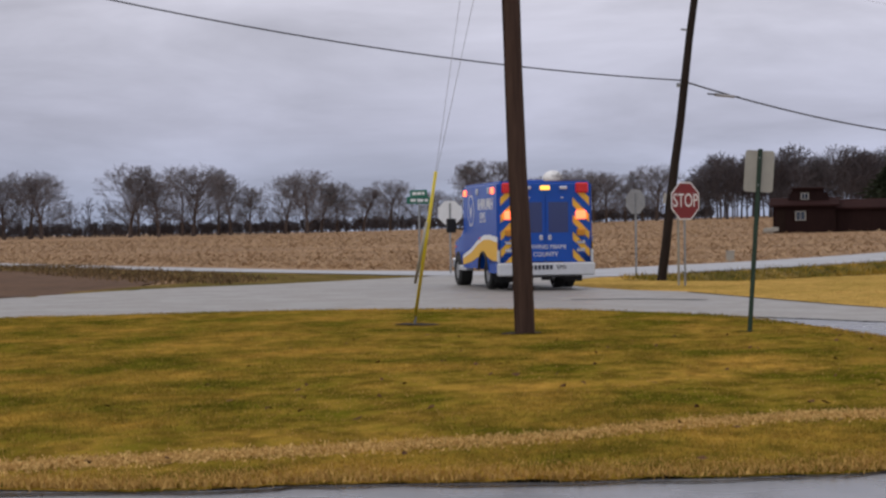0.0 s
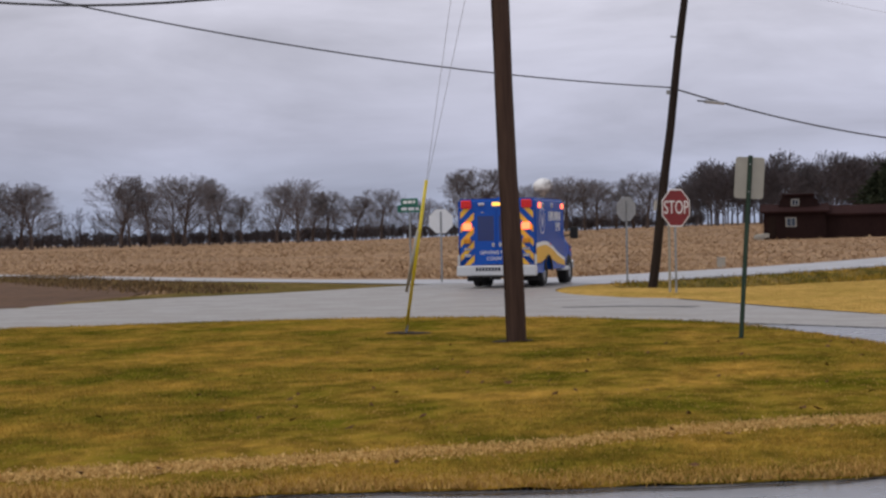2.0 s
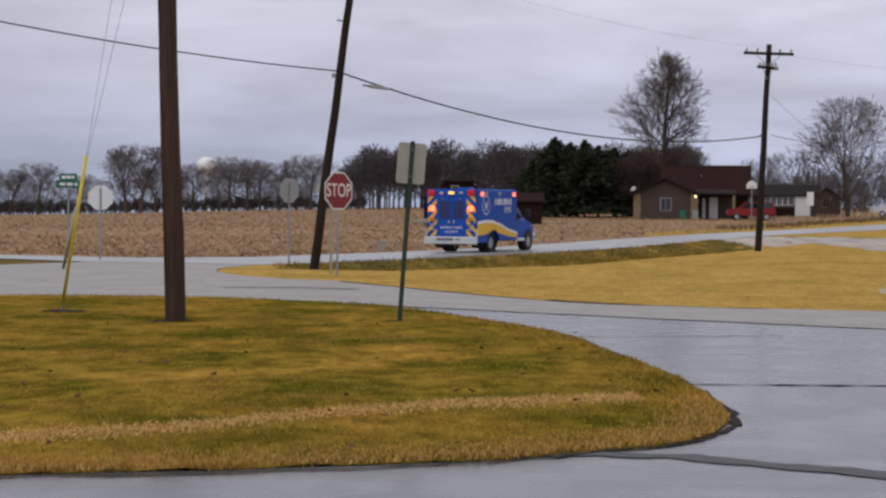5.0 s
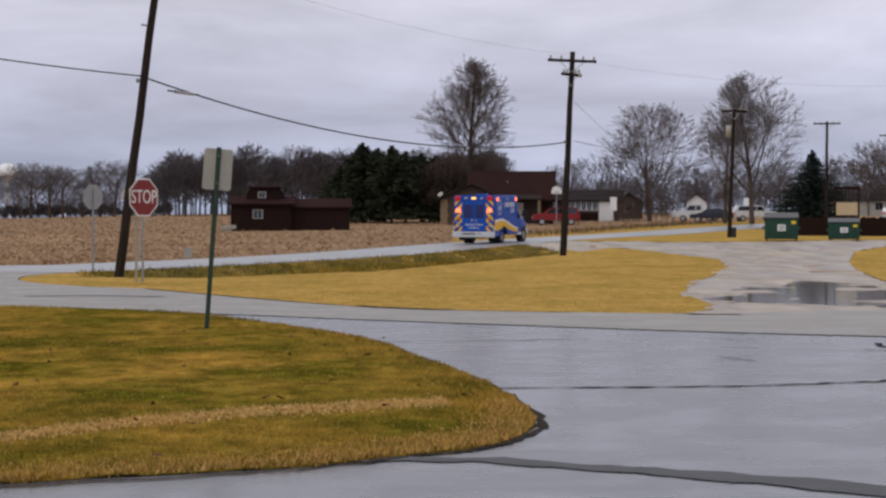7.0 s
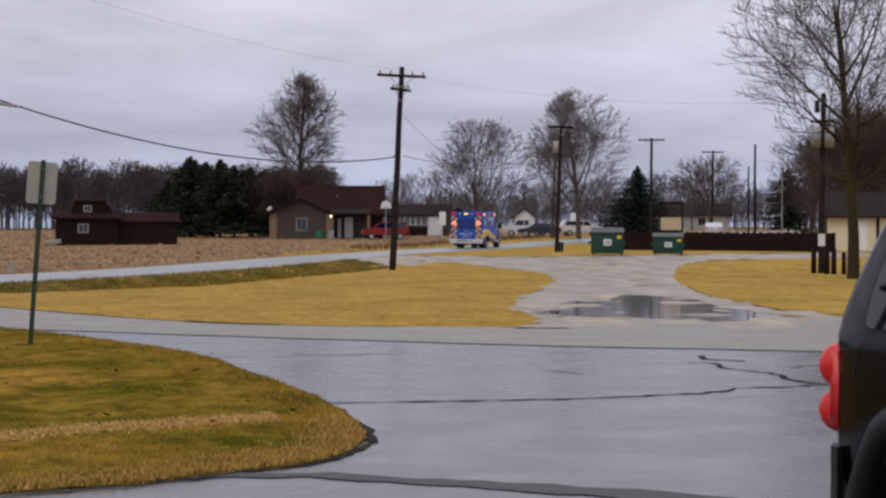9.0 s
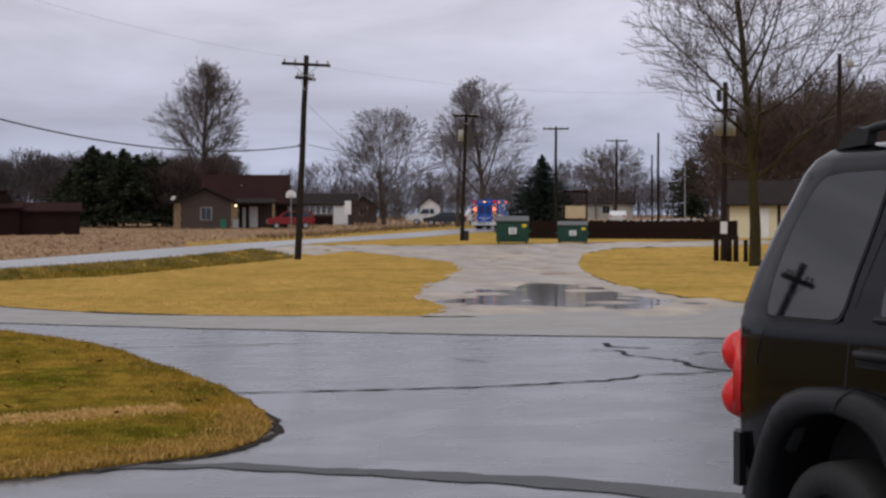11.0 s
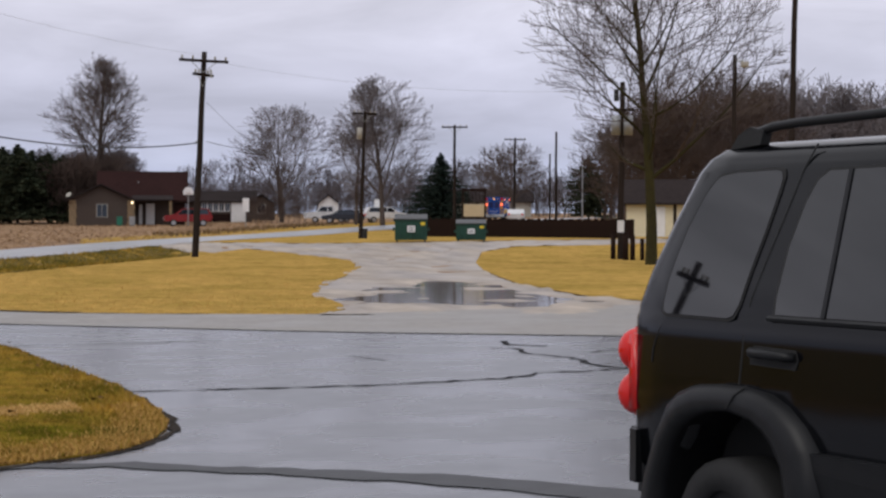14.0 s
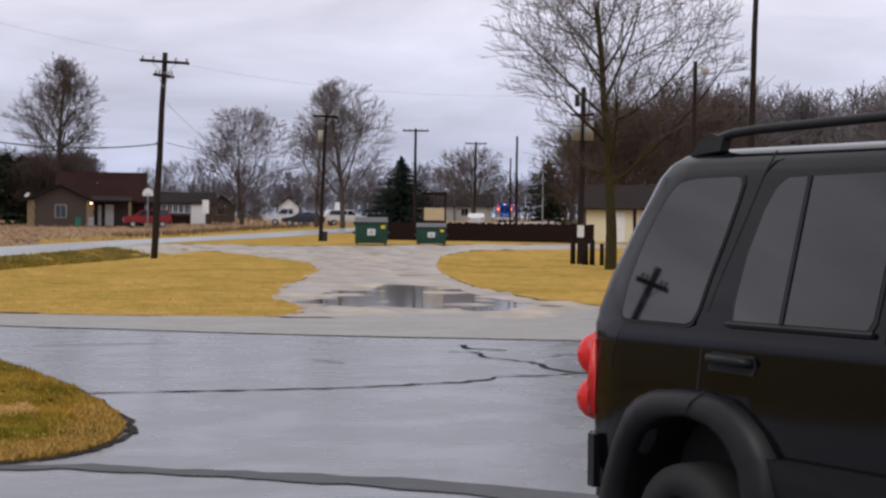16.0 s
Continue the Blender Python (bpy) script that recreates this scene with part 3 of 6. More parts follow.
main_line = [-19, -10, 0, 10, 20, 35, 50, 70, 90, 110, 130, 150, 175, 200, 240]
sheet("road", ragged([along_road(s, -2.75 - (0.8 if s < -15 else 0)) for s in main_line] + [along_road(s, 3.4 if s < 60 else 3.0) for s in main_line[::-1]], 0.08, 0.9), "main", 0.05, 2.0, "wet pale grey asphalt country road", "road")
sheet("road", [(-11.2, 57.3), (-16, 61.6), (-25.2, 69.4), (-39, 82.9), (-70, 112), (-110, 150), (-114, 156), (-74, 124), (-44.5, 93.0), (-28.1, 76.6), (-17.6, 67.0), (-11.0, 63.5), (-6, 66), (-7, 60)], "main", 0.046, 2.0, "narrow grey asphalt lane beside a field", "road")
sheet("soil", ragged(curve([(-18.9, 40.3), (-18.2, 44.5), (-19.6, 52.8), (-22.4, 60.2), (-29, 68.6), (-34.6, 72.4), (-60, 96), (-90, 90), (-60, 50), (-35, 36)], 3), 0.3, 0.5), "dirt", 0.03, 1.5, "bare dark brown soil of a ploughed plot", "soil", 0.05)
sheet("verge", ragged([(-18.3, 39.6), (-17.2, 45.7), (-14.6, 50.1), (-11.7, 57.1), (-16, 61.3), (-25.2, 69), (-39, 82.4), (-42, 80), (-27, 66.2), (-20.5, 57.6), (-18.2, 51), (-18.6, 44.5)], 0.15), "rough", 0.036, 1.5, "rough brown and green grass verge", "verge", 0.04)
LAWN_A = curve([(-6.3, 49.2), (-5.5, 45.9), (-3.9, 42.9), (-2.4, 41.4), (0.2, 35.5), (2.2, 31.7), (4.2, 30.2), (7.0, 29.4), (8.2, 31), (8.9, 34.2), (9.4, 37.5), (11.2, 44.0), (14.8, 55), (17.6, 64), (18.7, 70), (18.5, 77), (18.0, 84), (17.2, 89), (16.0, 92.0)], 4, False) + [along_road(s, 3.4) for s in (23.5, 19, 14, 8, 0, -8, -14)] + [(-4.6, 58.5), (-5.8, 55.6), (-6.4, 52.4)]
sheet("lawn", ragged(LAWN_A, 0.10), "lawn", 0.034, 0.75, "straw-coloured dormant lawn", "lawn")
DITCH = [along_road(s, 3.5) for s in (-19, -14, -8, 0, 8, 14, 19, 23)] + [along_road(s, o) for s, o in ((22.5, 5.6), (17.5, 7.6), (10, 9.2), (0, 9.8), (-8, 10.6), (-14, 11.2), (-18, 9.5), (-20.5, 6.0))]
sheet("ditch", ragged(DITCH, 0.5, 0.6), "ditchgrass", 0.048, 0.75, "green and brown grass in a roadside ditch", "ditch", 0.05)
PUDDLE = curve([(8.9, 34.6), (10.0, 37.6), (12.0, 42.4), (13.6, 46.2), (14.8, 48.4), (15.9, 47.6), (16.2, 45.4), (14.9, 40.4), (14.2, 36.0), (14.3, 32.4), (12.6, 31.2), (11.0, 31.4), (10.0, 32.6)], 5)
WATER = 0.022


def basin(x, y):
    """How far the gravel sinks towards the middle of the puddle, 0 to 1."""
    if not (8 < x < 17.5 and 29 < y < 50) or not inside(x, y, PUDDLE):
        return 0.0
    near = min(math.hypot(x - a, y - b) for a, b in PUDDLE)
    return min(1.0, near / 1.1)


GRAVEL = curve([(7.2, 28.7), (8.4, 32), (9.0, 36), (11.0, 43.8), (14.6, 55), (17.4, 64), (18.5, 70), (18.3, 77), (17.8, 84), (17.0, 89)], 4, False) + [along_road(23, 2.9), along_road(31, 2.9)] + [(20.4, 95.2), (22.5, 91.6), (26.2, 90.6), (30.2, 91.4), (36.5, 94.2), (48, 102), (64, 112), (66, 108), (48, 94), (36.5, 84.9), (31, 83.4), (27, 77.0), (22.8, 65.6), (19.9, 56.6), (16.4, 44.0), (14.8, 34.9), (15.6, 31.2), (22, 26.4)]
sheet("gravel_drive", ragged(GRAVEL, 0.15, 0.8), "gravel", 0.031, 0.4, "pale wet gravel drive with ruts", "driveway", 0.055, None, True)
sheet("lawn", ragged([(22.8, 65.6), (19.9, 56.6), (16.4, 44.0), (14.8, 34.9), (15.6, 31.2), (24, 25.5), (70, 10), (90, 50), (70, 100), (48, 94), (36.5, 84.9), (31, 83.4), (27, 77.0)], 0.12), "lawn", 0.036, 1.0, "straw-coloured dormant lawn beside a gravel drive", "lawn")
sheet("lawn", ragged([along_road(s, 2.9) for s in (31, 38, 45, 60, 80)] + [(60, 135), (80, 125), (64, 112.5), (48, 102.5), (36.5, 94.6), (30.2, 91.8), (26.2, 91.0), (22.7, 92.0), (20.6, 95.4)], 0.15), "lawn", 0.034, 1.5, "straw-coloured grass strip before a fence", "lawn")
sheet("verge", ragged([along_road(s, -3.0) for s in (30, 45, 60, 80, 110, 150)] + [along_road(s, -9.0) for s in (150, 110, 80, 60, 45)], 0.4), "lawn", 0.03, 2.0, "straw-coloured road verge", "verge")


def puddle():
    bm = bmesh.new()
    f = bm.faces.new([bm.verts.new((x, y, WATER)) for x, y in PUDDLE])
    if f.normal.z < 0:
        f.normal_flip()
    bmesh.ops.triangulate(bm, faces=bm.faces[:])
    bmesh.ops.recalc_face_normals(bm, faces=bm.faces[:])
    if sum(q.normal.z for q in bm.faces) < 0:
        bmesh.ops.reverse_faces(bm, faces=bm.faces[:])
    tagged(finish("puddle", bm, "water"), "shallow muddy puddle on the gravel drive", "puddle", kind="structure")


puddle()


# ---- poles, wires and signs ----
def utility_pole(x, y, height, r, lean, wood, label, arms=(), extra=None, name="utility_pole"):
    """A tapered wooden pole. lean: degrees to the right as seen from the camera. arms: (height, half length, turn)."""
    az = math.degrees(math.atan2(x, y))
    m = pose(x, y, terrain(x, y) - 0.1, 0, 0, -az) @ pose(0, 0, 0, 0, lean, 0)
    po = thing(name, m, label, "utility pole", "utility poles")
    bm = bmesh.new()
    last = None
    for k in range(9):
        z, q = height * k / 8, r * (1 - 0.28 * k / 8)
        ring = [bm.verts.new((q * math.cos(j * math.tau / 16) + 0.012 * math.sin(k * 1.9), q * math.sin(j * math.tau / 16), z)) for j in range(16)]
        if last:
            for j in range(16):
                bm.faces.new((last[j], last[(j + 1) % 16], ring[(j + 1) % 16], ring[j]))
        last = ring
    bm.faces.new(last)
    part("shaft", bm, wood, po, smooth=True)
    for z, half, turn in arms:
        a = part("crossarm", box(-half, half, -0.05, 0.06, z - 0.06, z + 0.06, 0.012), wood, po)
        a.matrix_basis = pose(0, -r, 0, 0, 0, turn)
        for u in (-half + 0.12, -half * 0.45, half * 0.45, half - 0.12):
            part("insulator", rod((u, 0, z + 0.06), (u, 0, z + 0.20), 0.035, 0.05, 8), "signback", a, smooth=True)
        for sgn in (-1, 1):
            part("brace", rod((sgn * half * 0.5, 0, z - 0.05), (0, 0.02, z - 0.5), 0.015, seg=5), "steel", a)
    if extra:
        extra(po, r)
    return po


def near_pole_parts(po, r):
    part("ground_wire_cover", rod((-r * 0.9, -r * 0.45, 0.1), (-r * 0.78, -r * 0.4, 6.0), 0.012, seg=6), "pole", po)


utility_pole(-3.68, 24.43, 10.0, 0.142, -1.75, "pole", "tall brown wooden utility pole standing in turf, slightly leaning", ((9.5, 1.1, 25),), near_pole_parts)


def lean_pole_parts(po, r):
    part("bracket", box(-0.28, -0.1, -0.03, 0.03, 7.35, 7.40), "steel", po)
    part("cable_clamp", box(-0.22, -0.1, -0.05, 0.05, 5.72, 5.84, 0.01), "steel", po)
    part("tag", box(-0.22, -0.14, -0.2, -0.18, 2.35, 2.65), "signback", po)


utility_pole(-3.75, 51.2, 9.5, 0.138, 7.2, "oldpole", "dark wooden utility pole leaning strongly at the road junction", (), lean_pole_parts)


def tpole_parts(po, r):
    part("cable_clamp", box(-0.2, -0.08, -0.05, 0.05, 5.0, 5.12, 0.01), "steel", po)
    part("cutout_switch", rod((0.3, -0.05, 8.2), (0.36, -0.05, 7.85), 0.04, seg=8), "signback", po)


utility_pole(13.44, 75.62, 8.95, 0.15, 2.5, "oldpole", "dark wooden utility pole with two crossarms", ((8.55, 1.05, 0), (7.95, 0.55, 40)), tpole_parts)


def lamp_can(po, r):
    part("transformer", rod((-0.28, 0, 6.2), (-0.28, 0, 6.9), 0.17, seg=12), "signback", po, "weathered tan transformer can", smooth=True)
    part("junction_box", box(0.1, 0.42, -0.2, 0.1, 0.1, 0.75, 0.02), "black", po)


utility_pole(*at(15.38, 108.4)[:2], 7.9, 0.13, 2.0, "oldpole", "dark utility pole with crossarm and transformer", ((7.75, 0.75, 0),), lamp_can)
utility_pole(*at(18.42, 150)[:2], 9.0, 0.14, 0.0, "oldpole", "distant utility pole with a single crossarm", ((8.8, 1.1, 0),))
utility_pole(*at(20.35, 190)[:2], 9.2, 0.14, 0.5, "oldpole", "distant utility pole behind bare trees", ((9.0, 1.15, 0),))
utility_pole(*at(21.7, 150)[:2], 8.4, 0.12, 0.0, "oldpole", "distant utility pole without crossarm")
utility_pole(*at(21.5, 210)[:2], 8.0, 0.12, 0.0, "oldpole", "distant utility pole without crossarm")
utility_pole(*at(22.55, 200)[:2], 6.8, 0.08, 0.0, "steel", "distant grey steel lamp post")


def transformer_parts(po, r):
    for u in (-0.25, 0.25):
        part("transformer", rod((u, -0.1, 5.3), (u, -0.1, 6.1), 0.2, seg=12), "steel", po, smooth=True)
    part("bracket", box(-0.5, 0.5, -0.06, 0.06, 6.3, 6.4, 0.01), "oldpole", po)
    part("switch_gear", box(-0.35, -0.15, -0.12, 0.05, 6.7, 7.2, 0.02), "black", po)
    part("notice", box(-0.14, 0.14, -0.17, -0.14, 1.25, 1.75), "white", po)


utility_pole(29.87, 67.81, 7.5, 0.14, 0.5, "oldpole", "dark utility pole carrying two transformers", (), transformer_parts)


def flood_lamp(po, r):
    a = part("arm", rod((0, 0, 7.5), (0.32, 0, 7.55), 0.03, seg=8), "steel", po)
    part("lamp_head", box(0.2, 0.5, -0.12, 0.12, 7.3, 7.5, 0.04), "signback", a)


utility_pole(*at(27.38, 64)[:2], 7.75, 0.10, 0.0, "oldpole", "dark lamp pole with a flood lamp", (), flood_lamp, "lamp_pole")
utility_pole(*at(29.08, 62)[:2], 11.5, 0.12, 1.2, "oldpole", "tall dark utility pole by the trees")
utility_pole(-23.7, 33.3, 12.9, 0.13, 0.0, "oldpole", "utility pole with crossarms, mirrored in the car window", ((12.4, 0.45, 20),))


def cable(a, b, sag, r, material, label, name="overhead_cable"):
    pts = []
    for k in range(25):
        t = k / 24
        p = Vector(a).lerp(Vector(b), t)
        p.z -= sag * 4 * t * (1 - t)
        pts.append(p)
    return tagged(finish(name, tube(pts, r, 5), material), label, "cable")


JOINT = (-3.14, 51.1, 5.76)
cable(JOINT, (-23.7, 33.3, 9.07), 0.72, 0.020, "wire", "black overhead cable between two poles")
tp = (13.62, 75.5, 5.15)
trunk_line = cable(JOINT, tp, 0.93, 0.026, "wire", "thick black overhead cable with a splice case")


def splice():
    d = (Vector(tp) - Vector(JOINT)).normalized()
    p = Vector(JOINT).lerp(Vector(tp), 0.075) - Vector((0, 0, 0.30))
    s = finish("splice_case", rod(p - d * 0.55, p + d * 0.35, 0.05, 0.045, 8), "thinwire", trunk_line, True)
    rod_ob = finish("lashing", rod(p - d * 0.9, p + d * 0.6, 0.025, seg=6), "wire", s)
    return rod_ob


splice()
cable((-3.8, 24.4, 5.56), (-23.7, 33.3, 8.86), 1.385, 0.022, "wire", "black overhead cable sagging from a pole")
cable((-2.5, 51.2, 9.2), (13.8, 75.5, 8.9), 0.4, 0.005, "thinwire", "thin grey overhead wire between poles")
cable((13.9, 75.5, 8.7), (29.9, 67.8, 7.3), 0.55, 0.005, "thinwire", "thin grey overhead wire between poles")
cable((13.9, 75.5, 5.2), at(15.38, 108.4)[:2] + (6.4,), 0.5, 0.014, "wire", "black overhead cable between two poles")
cable((13.9, 75.5, 6.9), at(14.2, 150)[:2] + (4.6,), 0.6, 0.008, "wire", "overhead service wire to a house")
cable(at(29.08, 62)[:2] + (10.5,), (52, 40, 9.2), 0.5, 0.012, "wire", "black overhead wire above the trees")
cable(at(29.08, 62)[:2] + (11.0,), at(27.38, 64)[:2] + (7.6,), 0.2, 0.006, "thinwire", "thin grey overhead wire between poles")


def guy_wires():
    g = thing("guy_wire", stand(-5.82, 26.98), "steel guy strands with a bright yellow plastic guard", "guy wire")
    base = Vector((-5.82, 26.98, terrain(-5.82, 26.98)))
    tip = Vector((-3.78, 24.42, 9.6)) - base
    tip2 = Vector((-3.20, 24.42, 9.7)) - base
    d = tip.normalized()
    part("guard", rod(d * 0.15, d * 2.55, 0.026, 0.026, 10), "yellow", g, "yellow plastic guy guard", smooth=True)
    part("strand", rod(d * 0.0, tip, 0.004, seg=5), "thinwire", g)
    part("strand", rod(d * 2.3, tip2, 0.004, seg=5), "thinwire", g)
    part("worn_guard", rod(d * 0.7 + Vector((-0.07, 0, 0.05)), d * 1.75 + Vector((-0.02, 0, 0)), 0.022, 0.03, 8), "signback", g, "split weathered tail of the guard", smooth=True)
    part("anchor", rod((0, 0, -0.1), d * 0.3, 0.02, seg=6), "steel", g)


guy_wires()


def channel_post(parent, height, material, name="post"):
    bm = slab([(-0.032, 0), (-0.032, -0.012), (-0.016, -0.012), (-0.010, -0.034), (0.010, -0.034), (0.016, -0.012), (0.032, -0.012), (0.032, 0), (0.014, 0), (0.008, -0.022), (-0.008, -0.022), (-0.014, 0)], height + 0.15, place=lambda u, v, w: (u, v, w - 0.15))
    return part(name, bm, material, parent)


def plate(parent, outline, z, material, name="sign_plate", thick=0.004, back=0.0):
    bm = slab(outline, thick, place=lambda u, v, w: (u, back + w, z + v))
    return part(name, bm, material, parent)


def rect(w, h, r=0.03):
    out = []
    for cx, cy, a in ((w / 2 - r, h / 2 - r, 0), (-w / 2 + r, h / 2 - r, 90), (-w / 2 + r, -h / 2 + r, 180), (w / 2 - r, -h / 2 + r, 270)):
        out += [(cx + r * math.cos(radians(a + k * 30)), cy + r * math.sin(radians(a + k * 30))) for k in range(4)]
    return out


def signs():
    az = math.degrees(math.atan2(-0.61, 24.89))
    s = thing("road_sign", stand(-0.61, 24.89, -az) @ pose(0, 0, 0, 0, 3.9, 0), "grey back of a sign on a leaning green steel post", "road sign")
    channel_post(s, 2.60, "postgreen")
    plate(s, rect(0.40, 0.575, 0.04), 2.29, "signback")
    for z in (2.1, 2.48):
        part("bolt", rod((0, -0.036, z), (0, -0.048, z), 0.012, seg=6), "steel", s)

    x, y = -2.75, 46.0
    s = thing("stop_sign", stand(x, y, 46.0), "red octagonal stop sign with white border on a grey steel post", "stop sign")
    channel_post(s, 2.45, "steel")
    plate(s, octagon(0.525), 2.22, "white", "border", 0.004, -0.046)
    plate(s, octagon(0.487), 2.22, "stopred", "face", 0.004, -0.052)
    letters("STOP", 0.49, "white", s, pose(0, -0.056, 2.22, 90, 0, 0), wide=0.74)
    s = thing("sign_post", stand(x - 0.19, y + 0.5, 3.0), "pale grey steel post carrying a small sign", "sign post")
    channel_post(s, 2.35, "signback")
    plate(s, rect(0.16, 0.3), 2.45, "signback", "small_plate", 0.004, 0.01)

    az = -4.97
    s = thing("road_sign", facing(az, 57.7), "grey back of an octagonal sign turned aside on a steel post", "road sign")
    channel_post(s, 2.65, "steel")
    b = plate(s, octagon(0.43), 2.40, "steel", "sign_plate", 0.004, 0.0)
    b.matrix_basis = pose(0, 0, 0, 0, 0, 40)
    s = thing("road_sign", facing(-10.95, 62.0), "pale grey back of a stop sign on a steel post", "road sign")
    channel_post(s, 2.5, "steel")
    plate(s, octagon(0.45), 2.16, "white", "sign_plate", 0.004, 0.0)
    s = thing("street_name_sign", facing(-11.95, 62.4), "two green street name blades crossed on a steel post", "street sign")
    channel_post(s, 2.55, "steel")
    for z, turn in ((2.62, 20), (2.86, -50)):
        b = plate(s, rect(0.92, 0.25, 0.02), z, "signgreen", "name_blade", 0.006, -0.02)
        b.matrix_basis = pose(0, 0, 0, 0, 0, turn)
        bars = bmesh.new()
        for u0, u1 in ((-0.32, -0.12), (-0.07, 0.16), (0.21, 0.33)):
            box(u0, u1, -0.026, -0.021, z - 0.05, z + 0.05, 0, bars)
        part("writing", bars, "white", b)
    s = thing("utility_pedestal", facing(-1.98, 77.8), "small pale utility pedestal at the field edge", "pedestal")
    part("cabinet", box(-0.18, 0.18, -0.12, 0.12, 0, 0.42, 0.02), "signback", s)
    part("cap", box(-0.2, 0.2, -0.14, 0.14, 0.42, 0.47, 0.015), "signback", s)
    s = thing("road_sign", facing(11.7, 158), "white rectangular sign on a post by the road", "road sign")
    part("post", rod((0, 0, -0.1), (0, 0, 2.7), 0.04, seg=6), "steel", s)
    plate(s, rect(0.58, 1.2), 2.1, "white", "sign_plate", 0.01, -0.05)
    s = thing("road_sign", facing(15.96, 190), "white rectangular sign beside parked cars", "road sign")
    part("post", rod((0, 0, -0.1), (0, 0, 2.4), 0.04, seg=6), "steel", s)
    plate(s, rect(0.85, 1.2), 1.9, "white", "sign_plate", 0.01, -0.05)


signs()


# ---- trees ----
def tree_data(seed, height, width, trunk_r, twig_r, base=0.22, lead=0.9, counts=(13, 7, 5, 4), rise=(35, 62), wander=0.10):
    """Branch segments of a bare tree inside a rounded crown: trunk and limbs, and the thin crown.
    base: where the crown begins; lead: how high the trunk goes; rise: degrees that limbs leave the trunk by."""
    rnd = random.Random(seed)
    limbs, twigs = [], []
    half, mid, tall = width / 2, height * (base + 1) / 2, height * (1 - base) / 2 * 1.03

    def room(p, d):
        """Way from p along d to the crown's outline."""
        ax, ay, az = p.x / half, p.y / half, (p.z - mid) / tall
        bx, by, bz = d.x / half, d.y / half, d.z / tall
        qa, qb, qc = bx * bx + by * by + bz * bz, ax * bx + ay * by + az * bz, ax * ax + ay * ay + az * az - 1
        disc = qb * qb - qa * qc
        return max(0.0, (-qb + math.sqrt(disc)) / qa) if disc > 0 else 0.0

    def grow(p, d, length, r, level):
        n = (6, 5, 3, 2, 1)[level]
        side = Vector((rnd.uniform(-1, 1), rnd.uniform(-1, 1), rnd.uniform(-0.3, 0.3)))
        pts, ways = [(p, r)], []
        tip = max(twig_r, r * (0.35 if level == 0 else 0.22))
        for k in range(n):
            jit = Vector((rnd.uniform(-1, 1), rnd.uniform(-1, 1), rnd.uniform(-1, 1)))
            d = (d + side * wander * 0.5 + jit * wander * (0.35 if level == 0 else 1.2) + Vector((0, 0, 0.0 if level == 0 else 0.10 if level == 1 else 0.05))).normalized()
            p = p + d * (length / n)
            ways.append(d)
            pts.append((p, r + (tip - r) * ((k + 1) / n) ** 0.8))
        (limbs if level < 2 else twigs).append(pts)
        if level >= len(counts):
            return
        count = counts[level]
        spin = rnd.uniform(0, 6.28)
        lo = base / lead if level == 0 else 0.18
        for k in range(count):
            t = min(0.999, lo + (1 - lo) * (k + rnd.uniform(0.1, 0.9)) / count)
            i = int(t * n)
            start = pts[i][0].lerp(pts[i + 1][0], t * n - i)
            rr = pts[i][1]
            axis = ways[i]
            s = axis.orthogonal().normalized()
            u = axis.cross(s)
            spin += 2.4 + rnd.uniform(-0.5, 0.5)
            if level == 0:
                tilt = radians(rnd.uniform(*rise)) * (1.12 - 0.45 * (t - lo) / (1 - lo))
            else:
                tilt = radians(rnd.uniform(24, 56))
            nd = (axis * math.cos(tilt) + (s * math.cos(spin) + u * math.sin(spin)) * math.sin(tilt)).normalized()
            if level and nd.z < -0.15:
                nd = Vector((nd.x, nd.y, -0.15 * nd.z)).normalized()
            free = room(start, nd)
            want = free * rnd.uniform(0.58, 1.05) if level == 0 else min(free * rnd.uniform(0.95, 1.35) + height * 0.03, length * (0.66 - 0.28 * t) * rnd.uniform(0.7, 1.4))
            if want < height * 0.012:
                continue
            grow(start, nd, want, max(twig_r, rr * (0.46 if level == 0 else 0.55)), level + 1)

    grow(Vector((0, 0, -0.012 * height)), Vector((0, 0, 1)), height * lead, trunk_r, 0)
    return limbs, twigs


def branch_mesh(chains, seg, verts, faces, m=None):
    for pts in chains:
        base = len(verts)
        for i, (p, r) in enumerate(pts):
            a = pts[min(i + 1, len(pts) - 1)][0] - pts[max(i - 1, 0)][0]
            s = a.orthogonal().normalized()
            t = a.cross(s).normalized()
            for k in range(seg):
                c = k * math.tau / seg
                v = p + (s * math.cos(c) + t * math.sin(c)) * r
                verts.append(tuple(m @ v) if m else tuple(v))
        for i in range(len(pts) - 1):
            for k in range(seg):
                faces.append((base + i * seg + k, base + i * seg + (k + 1) % seg, base + (i + 1) * seg + (k + 1) % seg, base + (i + 1) * seg + k))


def bare_tree(m, label, seed, height, width, trunk_r, twig_r, barks=("bark", "twig"), group="bare trees", **kw):
    t = thing("tree", m, label, "tree", group)
    limbs, twigs = tree_data(seed, height, width, trunk_r, twig_r, **kw)
    v, f = [], []
    branch_mesh(limbs, 7, v, f)
    raw("trunk", v, f, barks[0], t).data.shade_smooth()
    v, f = [], []
    branch_mesh(twigs, 3, v, f)
    raw("crown", v, f, barks[1], t)
    return t


# the mossy tree by the transformer pole
bare_tree(stand(28.5, 61.8, 40), "bare tree with moss-green trunk and spreading limbs", 12, 12.8, 9.2, 0.25, 0.009, ("moss", "bark"), base=0.24, lead=0.80, counts=(16, 9, 6, 4), rise=(45, 76), wander=0.13)
